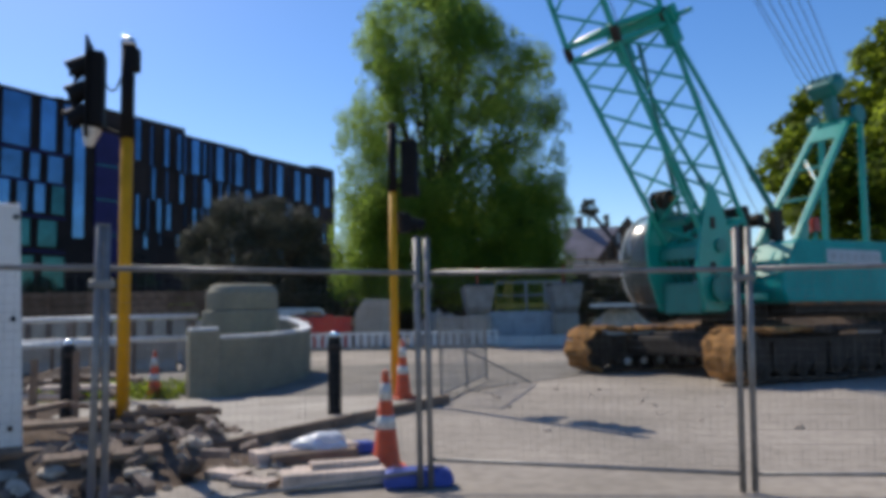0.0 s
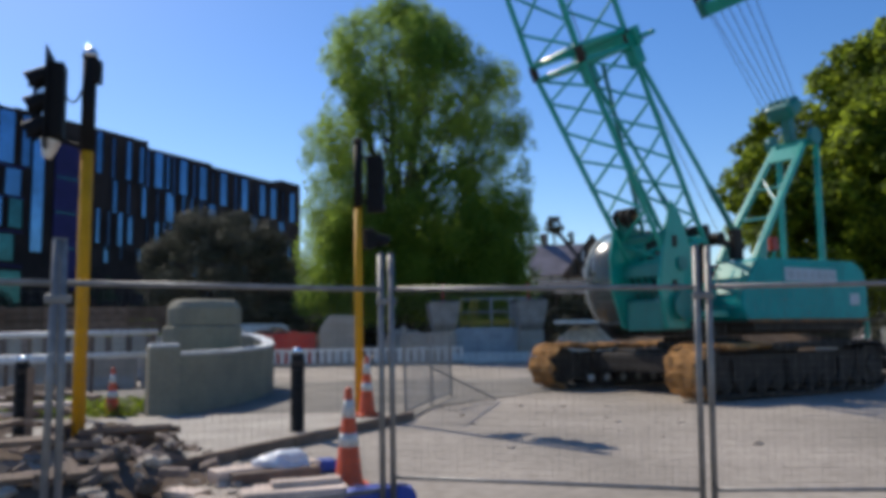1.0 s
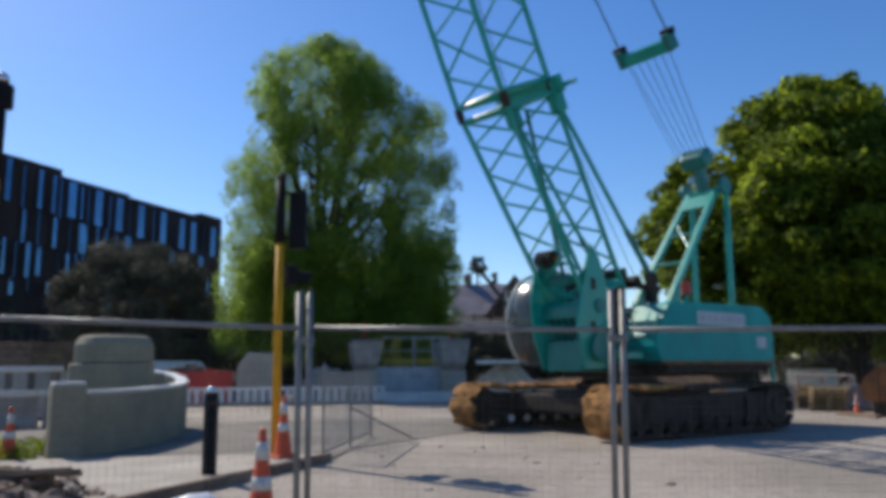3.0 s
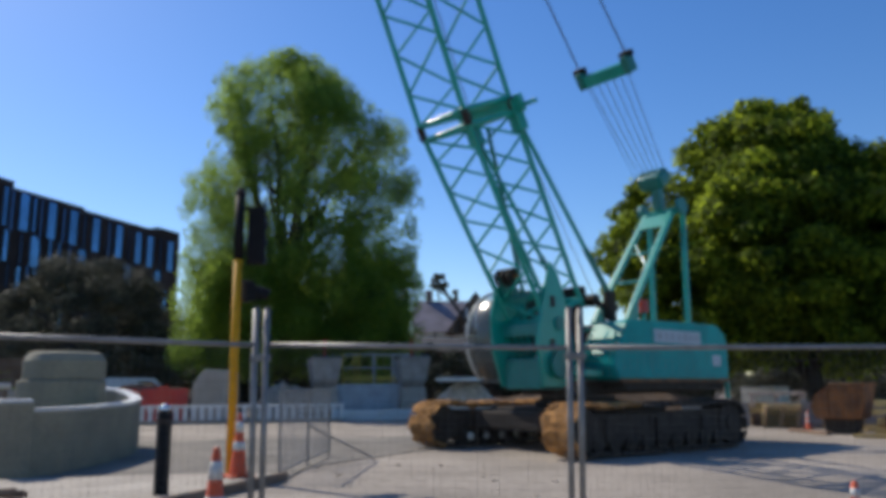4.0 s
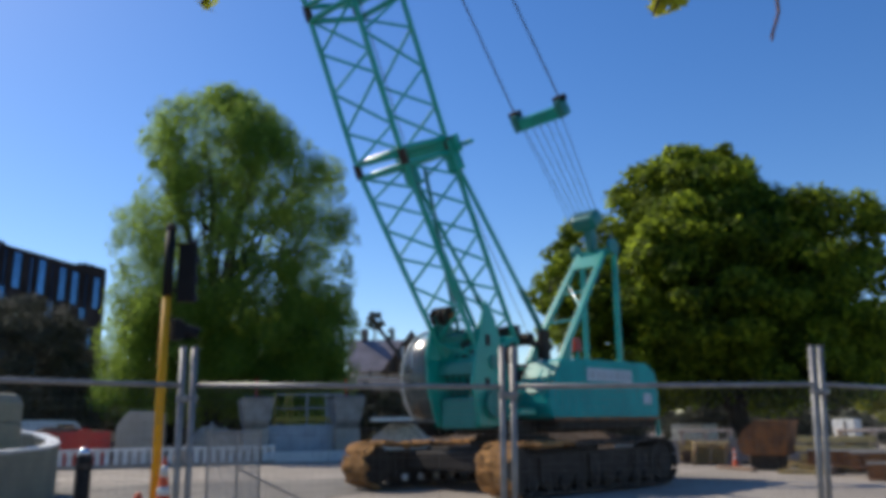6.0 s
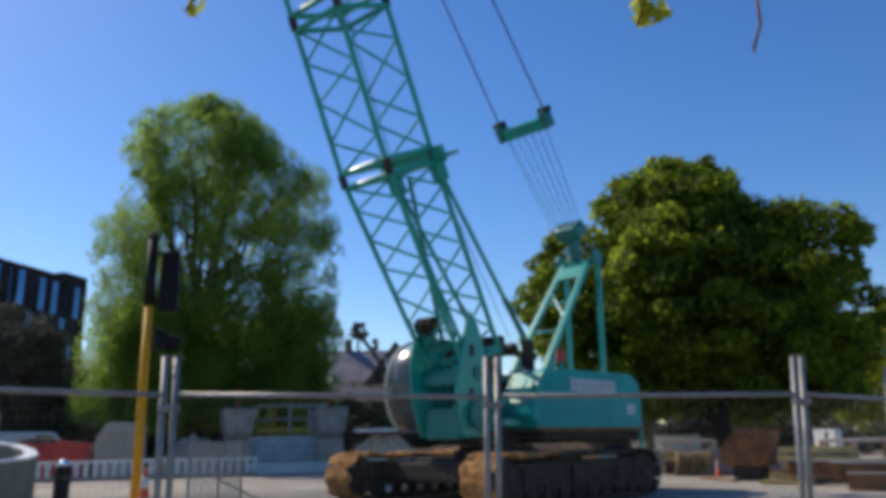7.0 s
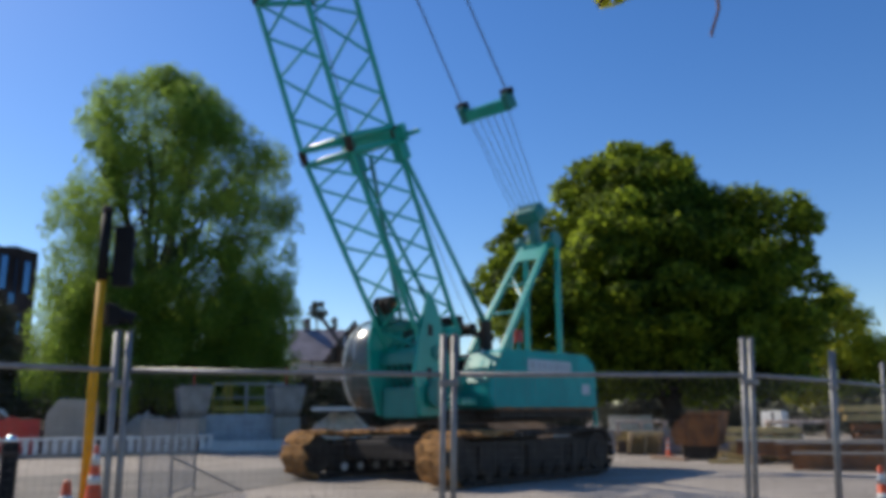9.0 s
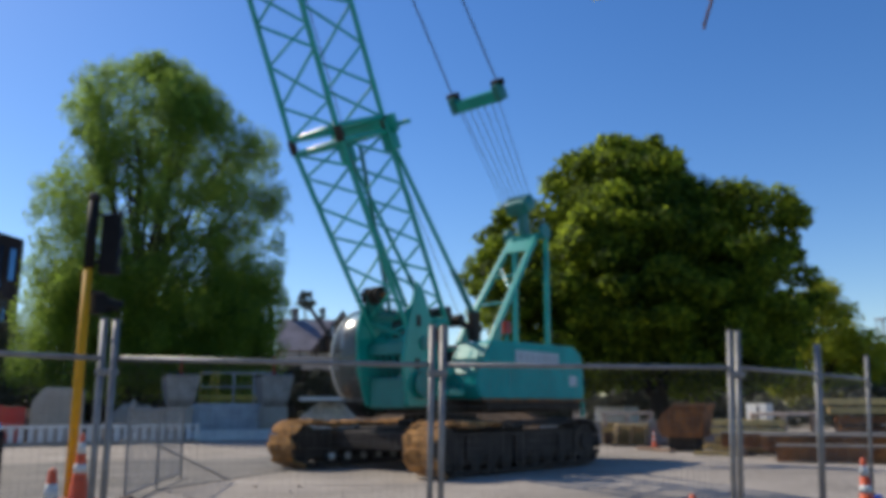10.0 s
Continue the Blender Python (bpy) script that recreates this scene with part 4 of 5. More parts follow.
# ---- concrete wall, rings and the works behind ----
wall = thing("concrete_wall", "curved grey-green cast concrete wall with pale capping", "wall", kind="structure")
path = [(-4.25, 14.62, 1.1), (-3.9, 15.3, 1.1), (-3.65, 16.4, 1.1), (-3.5, 17.6, 1.11), (-3.42, 19.0, 1.13), (-3.5, 20.4, 1.18), (-3.8, 21.6, 1.28), (-4.3, 22.6, 1.4), (-5.1, 23.3, 1.5), (-6.2, 23.5, 1.52)]
pts = []
for (a, b) in zip(path, path[1:]):
    pts += [tuple(Vector(a).lerp(Vector(b), k / 4)) for k in range(4)]
pts.append(path[-1])
def strip(pts, lo, hi, w0, w1):
    """A wall along pts: heights from lo to hi, offsets from w0 to w1 across."""
    bm = bmesh.new()
    cols = []
    for i, p in enumerate(pts):
        a, b = Vector(pts[max(0, i - 1)]), Vector(pts[min(len(pts) - 1, i + 1)])
        d = (b - a).to_2d().normalized()
        n = Vector((-d.y, d.x))
        cols.append([bm.verts.new((p[0] + n.x * w, p[1] + n.y * w, z)) for w, z in ((w0, lo(p)), (w1, lo(p)), (w1, hi(p)), (w0, hi(p)))])
    for a, b in zip(cols, cols[1:]):
        for i in range(4):
            bm.faces.new((a[i], a[(i + 1) % 4], b[(i + 1) % 4], b[i]))
    bm.faces.new(cols[0])
    bm.faces.new(cols[-1][::-1])
    return bm
part("wall_face", strip(pts, lambda p: -0.1, lambda p: p[2], 0.0, 0.24), M["green_concrete"], wall)
for k in range(0, len(pts) - 3, 4):
    seg = pts[k:k + 5] if k + 5 <= len(pts) else pts[k:]
    seg = [tuple(Vector(seg[0]).lerp(Vector(seg[1]), 0.12))] + seg[1:-1] + [tuple(Vector(seg[-1]).lerp(Vector(seg[-2]), 0.12))]
    part("capping", strip(seg, lambda p: p[2] + 0.002, lambda p: p[2] + 0.06, -0.02, 0.26), M["white"], wall)
part("end_pier", box(0.55, 0.55, 1.36, (-4.55, 14.65, 0.58), (0, 0, 25), bevel=0.02), M["green_concrete"], wall)
part("pier_cap", box(0.5, 0.5, 0.06, (-4.55, 14.65, 1.29), (0, 0, 25), bevel=0.015), M["white"], wall)

for z0, h, r in ((0.0, 0.95, 0.95), (0.96, 0.72, 0.92), (1.69, 0.62, 0.86)):
    ring = thing("concrete_ring", "grey-green precast concrete ring in a stack", "concrete ring", (-4.97 + 0.04 * (z0 > 1.5), 19.0, z0), 0, "ring stack")
    part("ring_wall", lathe([(r - 0.02, 0), (r, 0.02), (r, h - (0.2 if z0 > 1.5 else 0.03)), (r - (0.1 if z0 > 1.5 else 0.03), h - 0.04 * (z0 > 1.5)), (r - 0.18, h), (r - 0.14, h - 0.04)], 40), M["green_concrete"], ring, smooth=False)


def barrier(at, length, rz, label, mat=None):
    b = thing("concrete_barrier", label, "barrier", at, rz, "concrete barriers")
    part("barrier_body", prism([(-0.3, 0), (0.3, 0), (0.27, 0.12), (0.12, 0.36), (0.09, 0.85), (-0.09, 0.85), (-0.12, 0.36), (-0.27, 0.12)], length, 'X', 0, bevel=0.015), mat or M["concrete"], b)
    for x in (-length / 4, length / 4):
        part("lift_slot", box(0.35, 0.62, 0.05, (x, 0, 0.028)), M["black"], b)
    return b


for i in range(4):
    barrier((-13.5 + i * 2.3, 21.5 + i * 0.5, 0), 2.2, 12, "grey concrete road barrier with dust")
for i in range(3):
    barrier((-9.5 + i * 1.9, 27.0 - 0.2 * i, 0), 1.8, -4, "pale concrete road barrier in the sun", M["pavement"])
for i in range(3):
    barrier((15.3 + i * 2.4, 26.1 - i * 1.5, 0), 2.3, -32, "grey concrete road barrier behind the crane")

for (x, y, rz, ln) in ((-8.6, 19.6, 6, 4.6), (-9.6, 17.6, 4, 4.2)):
    wr_ = thing("white_rail_barrier", "white pipe rail on short timber posts round the works", "barrier", (x, y, 0), rz, "board barriers")
    for z in (1.0, 1.55) if ln > 4.4 else (0.95,):
        part("rail_pipe", tube((-ln / 2, 0, z - 0.02), (ln / 2, 0, z + 0.02), 0.065, n=14), M["white"], wr_, smooth=True)
    for k in range(4):
        part("post", box(0.07, 0.07, 1.6 if ln > 4.4 else 1.05, (-ln / 2 + 0.1 + k * (ln - 0.2) / 3, 0.06, 0.8 if ln > 4.4 else 0.52), bevel=0.01), M["old_timber"], wr_)

# balustrade of white posts, then a long low white kerb
bal = thing("white_balustrade", "low white slotted concrete balustrade", "balustrade", (-6.3, 35.0, 0), 1)
part("rail_top", box(9.0, 0.2, 0.1, (4.3, 0, 0.72), bevel=0.02), M["white"], bal)
part("rail_base", box(9.0, 0.26, 0.14, (4.3, 0, 0.07), bevel=0.02), M["concrete"], bal)
for k in range(26):
    part("baluster", box(0.18, 0.14, 0.56, (-0.05 + k * 0.35, 0, 0.4), bevel=0.012), M["white"], bal)
lw = thing("low_wall", "low white block wall before a concrete platform", "low wall", (3.2, 36.2, 0), -2, kind="structure")
part("platform", box(12.0, 8.0, 0.4, (5.0, 4.2, 0.2), bevel=0.02), M["pavement"], lw)
for k in range(6):
    part("wall_block", box(1.98, 0.4, 0.46, (k * 2.0, 0, 0.23), bevel=0.02), M["white"], lw)

# red plastic barriers
for i in range(3):
    rb = thing("red_barrier", "tall red plastic water-filled barrier", "barrier", (-7.0 + i * 1.05, 37.0, 0), 3 * i, "red barriers")
    part("barrier_body", prism([(-0.3, 0), (0.3, 0), (0.2, 0.35), (0.1, 1.5), (-0.1, 1.5), (-0.2, 0.35)], 0.98, 'X', 0, bevel=0.03), M["red"], rb)
    part("white_panel", box(0.3, 0.02, 0.2, (0, -0.19, 0.5), (8, 0, 0), bevel=0.01), M["white_band"], rb)
rs = thing("round_sign", "red round sign on a stand by the barriers", "sign", (-5.35, 36.2, 0), 5)
part("disc", tube((0, 0, 1.22), (0, -0.02, 1.22), 0.4, n=28), M["red"], rs)
part("stand", box(0.05, 0.04, 1.0, (0, 0.03, 0.5), bevel=0.008), M["galv"], rs)


# excavator buckets lifted on spoil, with marker poles
def digger_bucket(at, rz):
    b = thing("digger_bucket", "grey steel excavator bucket standing on blocks", "bucket", at, rz, "digger buckets")
    prof = [(-0.55, 1.0), (0.5, 1.0), (0.6, 0.62), (0.48, 0.2), (0.2, 0.0), (-0.2, 0.0), (-0.45, 0.25)]
    shell = prism(prof, 1.05, 'X', 0, bevel=0.03)
    for v in shell.verts:
        v.co.x *= 0.7 + 0.32 * v.co.z
    part("shell", shell, M["bucket"], b)
    for x in (-0.5, 0.5):
        part("side_lip", box(0.06, 1.0, 0.07, (x, 0, 0.97), bevel=0.01), M["dark_steel"], b)
    for k in range(5):
        part("tooth", prism([(-0.62, 0.98), (-0.52, 0.94), (-0.5, 1.05)], 0.08, 'X', -0.4 + k * 0.2), M["galv"], b)
    part("marker_pole", tube((0, 0, 1.0), (0, 0, 1.62), 0.035, n=8), M["red"], b)
    return b


for x, y in ((1.73, 38.0), (5.9, 37.5)):
    cb_ = thing("concrete_block", "square grey concrete block under a bucket", "block", (x, y, 0.4), 4, "support blocks")
    cb_.scale = (1.45, 1.45, 0.82)
    part("block_body", prism([(-0.42, 0), (0.42, 0), (0.48, 0.4), (0.42, 1.3), (-0.42, 1.3), (-0.48, 0.5)], 0.8, 'X', 0, bevel=0.03), M["pavement"], cb_)
    digger_bucket((x, y, 0.4 + 1.3 * 0.82), 6).scale = (1.45, 1.45, 1.45)

# scaffold frame of yellow and grey tubes, over a pale blue container
sc_ = thing("scaffold_frame", "yellow and grey tubular scaffold frame", "scaffold", (2.75, 40.0, 0.4), -4)
sc_.scale = (1.33, 1.33, 1.03)
for x, m_ in ((0, "yellow_frame"), (0.45, "yellow_frame"), (0.62, "yellow_frame"), (1.2, "pale_tube"), (1.95, "pale_tube"), (2.5, "pale_tube")):
    for y in (0, 0.8):
        part("upright", tube((x, y, 0), (x, y, 2.72), 0.035, n=10), M[m_], sc_)
for z, m_ in ((2.66, "pale_tube"), (2.0, "pale_tube"), (1.3, "yellow_frame"), (1.15, "yellow_frame")):
    for y in (0, 0.8):
        part("ledger", tube((0, y, z), (2.5, y, z), 0.03, n=10), M[m_], sc_)
part("brace", tube((0.0, 0, 1.0), (0.45, 0, 2.6), 0.025, n=8), M["yellow_frame"], sc_)
part("platform", box(2.5, 0.85, 0.2, (1.25, 0.4, 1.48), bevel=0.015), M["yellow_frame"], sc_)
ct = thing("blue_tank", "pale blue steel tank with ribbed side", "tank", (3.6, 38.6, 0.4), -3)
ct.scale = (1.3, 1.3, 0.98)
part("tank_body", box(3.0, 1.4, 1.25, (0.3, 0, 0.63), bevel=0.05), M["light_blue"], ct)
for k in range(8):
    part("rib", box(0.07, 0.05, 1.1, (-1.05 + k * 0.38, -0.72, 0.62), bevel=0.012), M["light_blue"], ct)

# leaning mesh panel of the inner gate
gate = thing("gate_panel", "galvanised mesh gate panel standing askew inside the yard", "gate", (-0.05, 13.4, 0), 76)
gl_ = 4.2
for x, h in ((0, 1.45), (gl_ / 2, 1.45), (gl_, 1.45)):
    part("post", tube((x, 0, 0), (x, 0.02, h), 0.022, n=10), M["galv"], gate)
for z in (0.12, 1.42):
    part("rail", tube((0, 0, z), (gl_, 0, z), 0.02, n=10), M["galv"], gate)
w = bmesh.new()
for k in range(1, 52):
    tube((k * gl_ / 52, 0.012, 0.12), (k * gl_ / 52, 0.012, 1.42), 0.0034, n=4, bm=w, caps=False)
for k in range(1, 16):
    tube((0, 0.014, 0.12 + k * 1.3 / 16), (gl_, 0.014, 0.12 + k * 1.3 / 16), 0.0034, n=4, bm=w, caps=False)
part("mesh", w, M["gate_wire"], gate)
part("stay", tube((2.1, -0.02, 0.75), (3.4, -1.1, 0.02), 0.02, n=8), M["galv"], gate)

# spoil and brown banks further off
heap("earth_bank", "long brown bank of dug earth", -7.0, 41.0, 9.0, 2.2, 1.6, M["soil"], 8.8)
heap("earth_bank", "brown bank of dug earth beyond the crane", 18.0, 44.0, 16.0, 3.0, 1.2, M["soil"], 3.3)
heap("soil_heap", "low bank of brown soil before the concrete barriers", -8.2, 17.0, 2.8, 1.1, 0.55, M["soil"], 6.3)
heap("gravel_heap", "grey heap of crushed concrete beside the buckets", -0.1, 38.4, 2.9, 1.3, 1.75, M["stone"], 3.9)
heap("gravel_heap", "grey spoil heap behind the crane track", 7.7, 33.4, 2.7, 1.4, 1.75, M["stone"], 9.1)
slab = thing("concrete_slab", "pale broken concrete slab lying on a spoil heap", "slab", (7.35, 32.9, 1.78), -3)
part("slab_body", prism([(-1.15, -0.6), (0.7, -0.65), (1.15, -0.3), (1.05, 0.6), (-1.0, 0.55)], 0.14, 'Z', 0, bevel=0.02), M["white"], slab)
part("rebar", tube((1.0, 0.1, 0.0), (1.5, 0.2, 0.08), 0.02, n=8), M["rust"], slab)


# ---- stores at the far side of the yard ----
skip = thing("rusty_skip", "rusty brown steel skip with sloping end", "skip", (16.6, 20.9, 0), -52)
skip.scale = (0.72, 1.0, 1.1)
part("skip_body", prism([(-1.0, 0.4), (0.75, 0.4), (1.0, 1.3), (-0.35, 1.3), (-0.95, 1.05), (-1.2, 0.75)], 1.3, 'Y', 0, bevel=0.03), M["rust"], skip)
part("skip_rim", box(1.4, 1.4, 0.08, (0.32, 0, 1.3), bevel=0.02), M["rust"], skip)
part("skid", box(1.2, 0.9, 0.42, (-0.15, 0, 0.21), bevel=0.03), M["dark_steel"], skip)
for x in (-0.5, 0.1, 0.6):
    part("stiffener", box(0.09, 0.06, 0.8, (x, -0.67, 0.85), bevel=0.015), M["rust"], skip)


def timber_stack(at, rz, rows, cols, length, label, mat, sec=(0.22, 0.18), gap=0.03):
    t = thing("timber_stack", label, "timber stack", at, rz, "timber stacks")
    me = finish(box(length, sec[0], sec[1], bevel=0.01), "beam", mat)
    r = random.Random(int(at[0] * 10))
    for j in range(rows):
        for b in (-length * 0.35, length * 0.35):
            part("bearer", box(0.1, cols * (sec[0] + gap), 0.06, (b, 0, j * (sec[1] + 0.07) + 0.03)), M["old_timber"], t)
        for i in range(cols):
            part("beam", me, None, t, m=pose(r.uniform(-0.12, 0.12), (i - cols / 2 + 0.5) * (sec[0] + gap), 0.06 + sec[1] / 2 + j * (sec[1] + 0.07)))
    return t


timber_stack((17.5, 19.2, 0.0), -45, 4, 3, 2.0, "stack of yellow-brown timber beams", M["yellow_timber"])
timber_stack((17.7, 26.4, 0.0), -38, 3, 3, 1.8, "pallet stack of pale timber", M["yellow_timber"])
timber_stack((20.6, 16.4, 0.0), -43, 4, 4, 3.4, "stack of rusty brown beams under yellow timber", M["rust"], (0.24, 0.2))
timber_stack((20.5, 16.5, 1.1), -43, 2, 5, 3.6, "yellow timber beams laid on rusty ones", M["yellow_timber"], (0.2, 0.18), 0.1)


def steel_beam(at, rz, length, label):
    b = thing("steel_beam", label, "steel beam", at, rz, "steel beams")
    part("web", box(length, 0.03, 0.36, (0, 0, 0.22)), M["rust"], b)
    for k in range(5):
        part("web_stiffener", box(0.02, 0.22, 0.36, (-length / 2 + 0.3 + k * (length - 0.6) / 4, 0, 0.22)), M["rust"], b)
    for z in (0.03, 0.41):
        part("flange", box(length, 0.3, 0.05, (0, 0, z), bevel=0.008), M["concrete"] if z > 0.2 else M["rust"], b)
    return b


steel_beam((18.1, 17.6, 0.22), -40, 4.6, "long steel beam with a pale top flange")
steel_beam((17.7, 16.95, 0.22), -42, 3.6, "long rusty steel beam lying in the yard")
steel_beam((19.6, 19.3, 0.0), -38, 5.0, "long steel beam lying behind the others")
steel_beam((17.2, 15.6, 0.22), -42, 3.8, "rusty steel beam lying on short bearers")
steel_beam((16.6, 14.9, 0.0), -44, 3.2, "short rusty steel beam on the yard")
for k, (x, y) in enumerate(((16.2, 16.6), (18.1, 14.8), (16.6, 18.5), (17.9, 17.3), (19.3, 16.3))):
    bb = thing("timber_bearer", "short timber bearer under the steel beams", "bearer", (x, y, 0), 48, "bearers")
    part("bearer_block", box(1.3, 0.2, 0.22, (0, 0, 0.11), bevel=0.01), M["old_timber"], bb)
wc = thing("white_crate", "small white site crate with a dark gap on trestle legs", "crate", (20.4, 21.8, 0), -84)
part("crate_body", box(0.9, 0.32, 0.6, (0, 0, 1.17), bevel=0.03), M["white"], wc)
part("crate_gap", box(0.08, 0.02, 0.5, (0.08, -0.165, 1.17)), M["dark_steel"], wc)
for x in (-0.35, 0.35):
    part("crate_leg", box(0.1, 0.3, 0.88, (x, 0, 0.44), bevel=0.015), M["old_timber"], wc)
wc2 = thing("white_crate", "low white site crate under the trees", "crate", polar(-33.6, 44.0), -72)
part("crate_body", box(2.0, 1.2, 0.8, (0, 0, 0.95), bevel=0.03), M["white"], wc2)
for x in (-0.8, 0.8):
    part("crate_leg", box(0.12, 1.0, 0.56, (x, 0, 0.28), bevel=0.015), M["old_timber"], wc2)


def open_crate(at, rz, label):
    """A timber crate: floor, lid, posts and lower side boards, open between."""
    c = thing("timber_crate", label, "crate", at, rz, "timber crates")
    part("crate_base", box(1.8, 1.1, 0.45, (0, 0, 0.23), bevel=0.02), M["old_timber"], c)
    part("lid", box(1.9, 1.2, 0.1, (0, 0, 1.14), bevel=0.015), M["timber"], c, "pale timber lid")
    for x in (-0.85, 0.0, 0.85):
        for y in (-0.5, 0.5):
            part("post", box(0.13, 0.1, 0.68, (x, y, 0.77), bevel=0.01), M["timber"], c)
    part("side_board", box(1.84, 0.04, 0.18, (0, -0.56, 0.55), bevel=0.01), M["yellow_timber"], c)
    return c


open_crate((17.5, 25.6, 0), -32, "pale open timber crate on a dark base")
open_crate((18.6, 18.9, 0.0), -40, "pale open timber crate beside the rusty skip")


def pallet(at, rz, label):
    p = thing("timber_pallet", label, "pallet", at, rz, "pallets")
    for k in range(6):
        part("deck_board", box(1.2, 0.12, 0.025, (0, -0.5 + k * 0.2, 0.135), bevel=0.004), M["yellow_timber"], p)
    for x in (-0.52, 0, 0.52):
        part("runner", box(0.1, 1.1, 0.12, (x, 0, 0.06), bevel=0.006), M["old_timber"], p)
    return p


for k in range(5):
    pallet((16.9 + 0.02 * k, 24.6, k * 0.15), -36 + 2 * k, "pale timber pallet in a stack")
for k in range(3):
    pallet((18.3, 23.2, k * 0.15), -42 - 3 * k, "pale timber pallet in a low stack")
cone((16.5, 22.6, 0), 0.6, "small orange traffic cone by the stacked pallets", 10)
for k in range(26):
    ob = new("loose_stone", rng.choice(ROCKS))
    sc = rng.uniform(0.2, 0.6)
    ob.matrix_basis = pose(rng.uniform(-1.8, 4.5), rng.uniform(9.5, 17.5), 0.0, 0, 0, rng.uniform(0, 360)) @ Matrix.Diagonal((sc, sc, sc * 0.8, 1))
    tagged(ob, "small pale stone lying on the yard", "stone", "loose stones")
bb = thing("concrete_block", "large beige concrete block by the far barriers", "block", (-3.2, 37.2, 0), 3, "support blocks")
part("block_body", prism([(-1.0, 0), (1.0, 0), (1.0, 2.2), (0.9, 2.3), (-0.55, 2.35), (-1.0, 1.7)], 1.2, 'Y', 0, bevel=0.06), M["pavement"], bb)
for k in range(14):
    x, y, a, l = rng.uniform(-7.4, -5.6), rng.uniform(12.6, 14.8), rng.uniform(0, math.pi), rng.uniform(0.3, 0.8)
    plank((x - l * math.cos(a), y - l * math.sin(a)), (x + l * math.cos(a), y + l * math.sin(a)), 0.12, 0.07, 0.1 + rng.uniform(0, 0.35),
          M["old_timber"] if k % 3 else M["timber"], "broken timber tipped beside the footpath", rng.uniform(-30, 30))


def van(at, rz, label):
    v = thing("white_van", label, "van", at, rz)
    part("body", prism([(-2.4, 0.45), (2.3, 0.45), (2.4, 1.0), (1.75, 1.25), (1.2, 2.05), (-2.3, 2.1), (-2.45, 1.9)], 1.8, 'Y', 0, bevel=0.06), M["white"], v)
    part("windscreen", box(0.04, 1.5, 0.75, (1.52, 0, 1.68), (0, -34, 0), bevel=0.01), M["glass"], v)
    for s in (-1, 1):
        part("side_window", prism([(0.35, 1.3), (1.35, 1.3), (1.05, 1.88), (0.35, 1.9)], 0.02, 'Y', s * 0.905), M["glass"], v)
        for x in (-1.5, 1.5):
            w = part("wheel", tube((x, s * 0.72, 0.33), (x, s * 0.92, 0.33), 0.33, n=24), M["black"], v)
            part("rim", tube((x, s * 0.92, 0.33), (x, s * 0.93, 0.33), 0.2, n=20), M["galv"], w)
    return v


van((-8.4, 45.5, 0), 8, "white van parked beyond the earth bank")


def drum(at, label, mat):
    d = thing("steel_drum", label, "drum", at, 0, "steel drums")
    part("drum_body", lathe([(0.27, 0), (0.29, 0.02), (0.285, 0.28), (0.295, 0.3), (0.285, 0.32), (0.285, 0.56), (0.295, 0.58), (0.285, 0.6), (0.29, 0.86), (0.27, 0.88)], 24), mat, d)
    part("bung", tube((0.12, 0, 0.88), (0.12, 0, 0.895), 0.03, n=10), M["black"], d)


for x, y in ((19.2, 21.6), (19.9, 21.2)):
    drum((x, y, 0), "rusty steel drum among the stores", M["rust"])
for k in range(14):
    x, y = rng.uniform(15.0, 21.0), rng.uniform(15.5, 23.5)
    a, l = rng.uniform(0, math.pi), rng.uniform(0.5, 1.2)
    plank((x - l * math.cos(a), y - l * math.sin(a)), (x + l * math.cos(a), y + l * math.sin(a)), 0.18, 0.1, 0.0,
          M["yellow_timber"] if k % 2 else M["old_timber"], "timber plank dropped among the stores")

# weathered hoarding round the far works: pale lower boards, dark brown upper ones
hd = thing("site_hoarding", "weathered board hoarding, pale below and brown above", "hoarding", (-17.6, 31.0, 0), 8)
for k in range(36):
    part("lower_board", box(0.255, 0.03, 1.5 + 0.05 * math.sin(k * 2.3), (0.13 + k * 0.26, 0, 0.76), bevel=0.004), M["pavement"] if k % 3 else M["brick"], hd)
for z in (1.72, 2.0, 2.28, 2.56):
    for j in range(3):
        part("upper_board", box(3.1, 0.03, 0.25, (1.56 + j * 3.13, 0.02, z), (0, rng.uniform(-0.6, 0.6), 0), bevel=0.004), M["old_timber"] if j % 2 else M["soil"], hd)
for k in range(7):
    part("post", box(0.1, 0.1, 2.75, (0.05 + k * 1.55, 0.09, 1.37), bevel=0.008), M["old_timber"], hd)


# ---- office building ----
BR, BL = Vector((-13.1, 94.1, 0)), Vector((-45.0, 38.2, 0))
bd = (BL - BR)
BLEN = bd.length
building = thing("office_building", "dark-clad office block with scattered blue vertical windows", "building", tuple(BR), math.degrees(math.atan2(bd.y, bd.x)))
# local x runs along the facade from the far corner, local +y faces the yard
TOPZ = 18.8
part("wall", box(BLEN, 16, TOPZ, (BLEN / 2, -8.0, TOPZ / 2)), M["cladding"], building)
for a, b, dz in ((0.0, 3.8, 0.65), (3.8, 15.0, 0.2), (15.0, 23.5, 0.45), (23.5, 33.0, 1.05), (33.0, 37.0, 0.98), (37.0, BLEN, 0.85)):
    part("parapet", box(b - a - 0.02, 1.2, dz + 0.3, ((a + b) / 2, -0.62, TOPZ + (dz + 0.3) / 2 - 0.02), bevel=0.03), M["cladding"], building)
part("roof", box(BLEN - 0.4, 14, 0.15, (BLEN / 2, -8.3, TOPZ + 0.09)), M["roof"], building)
wr = random.Random(11)


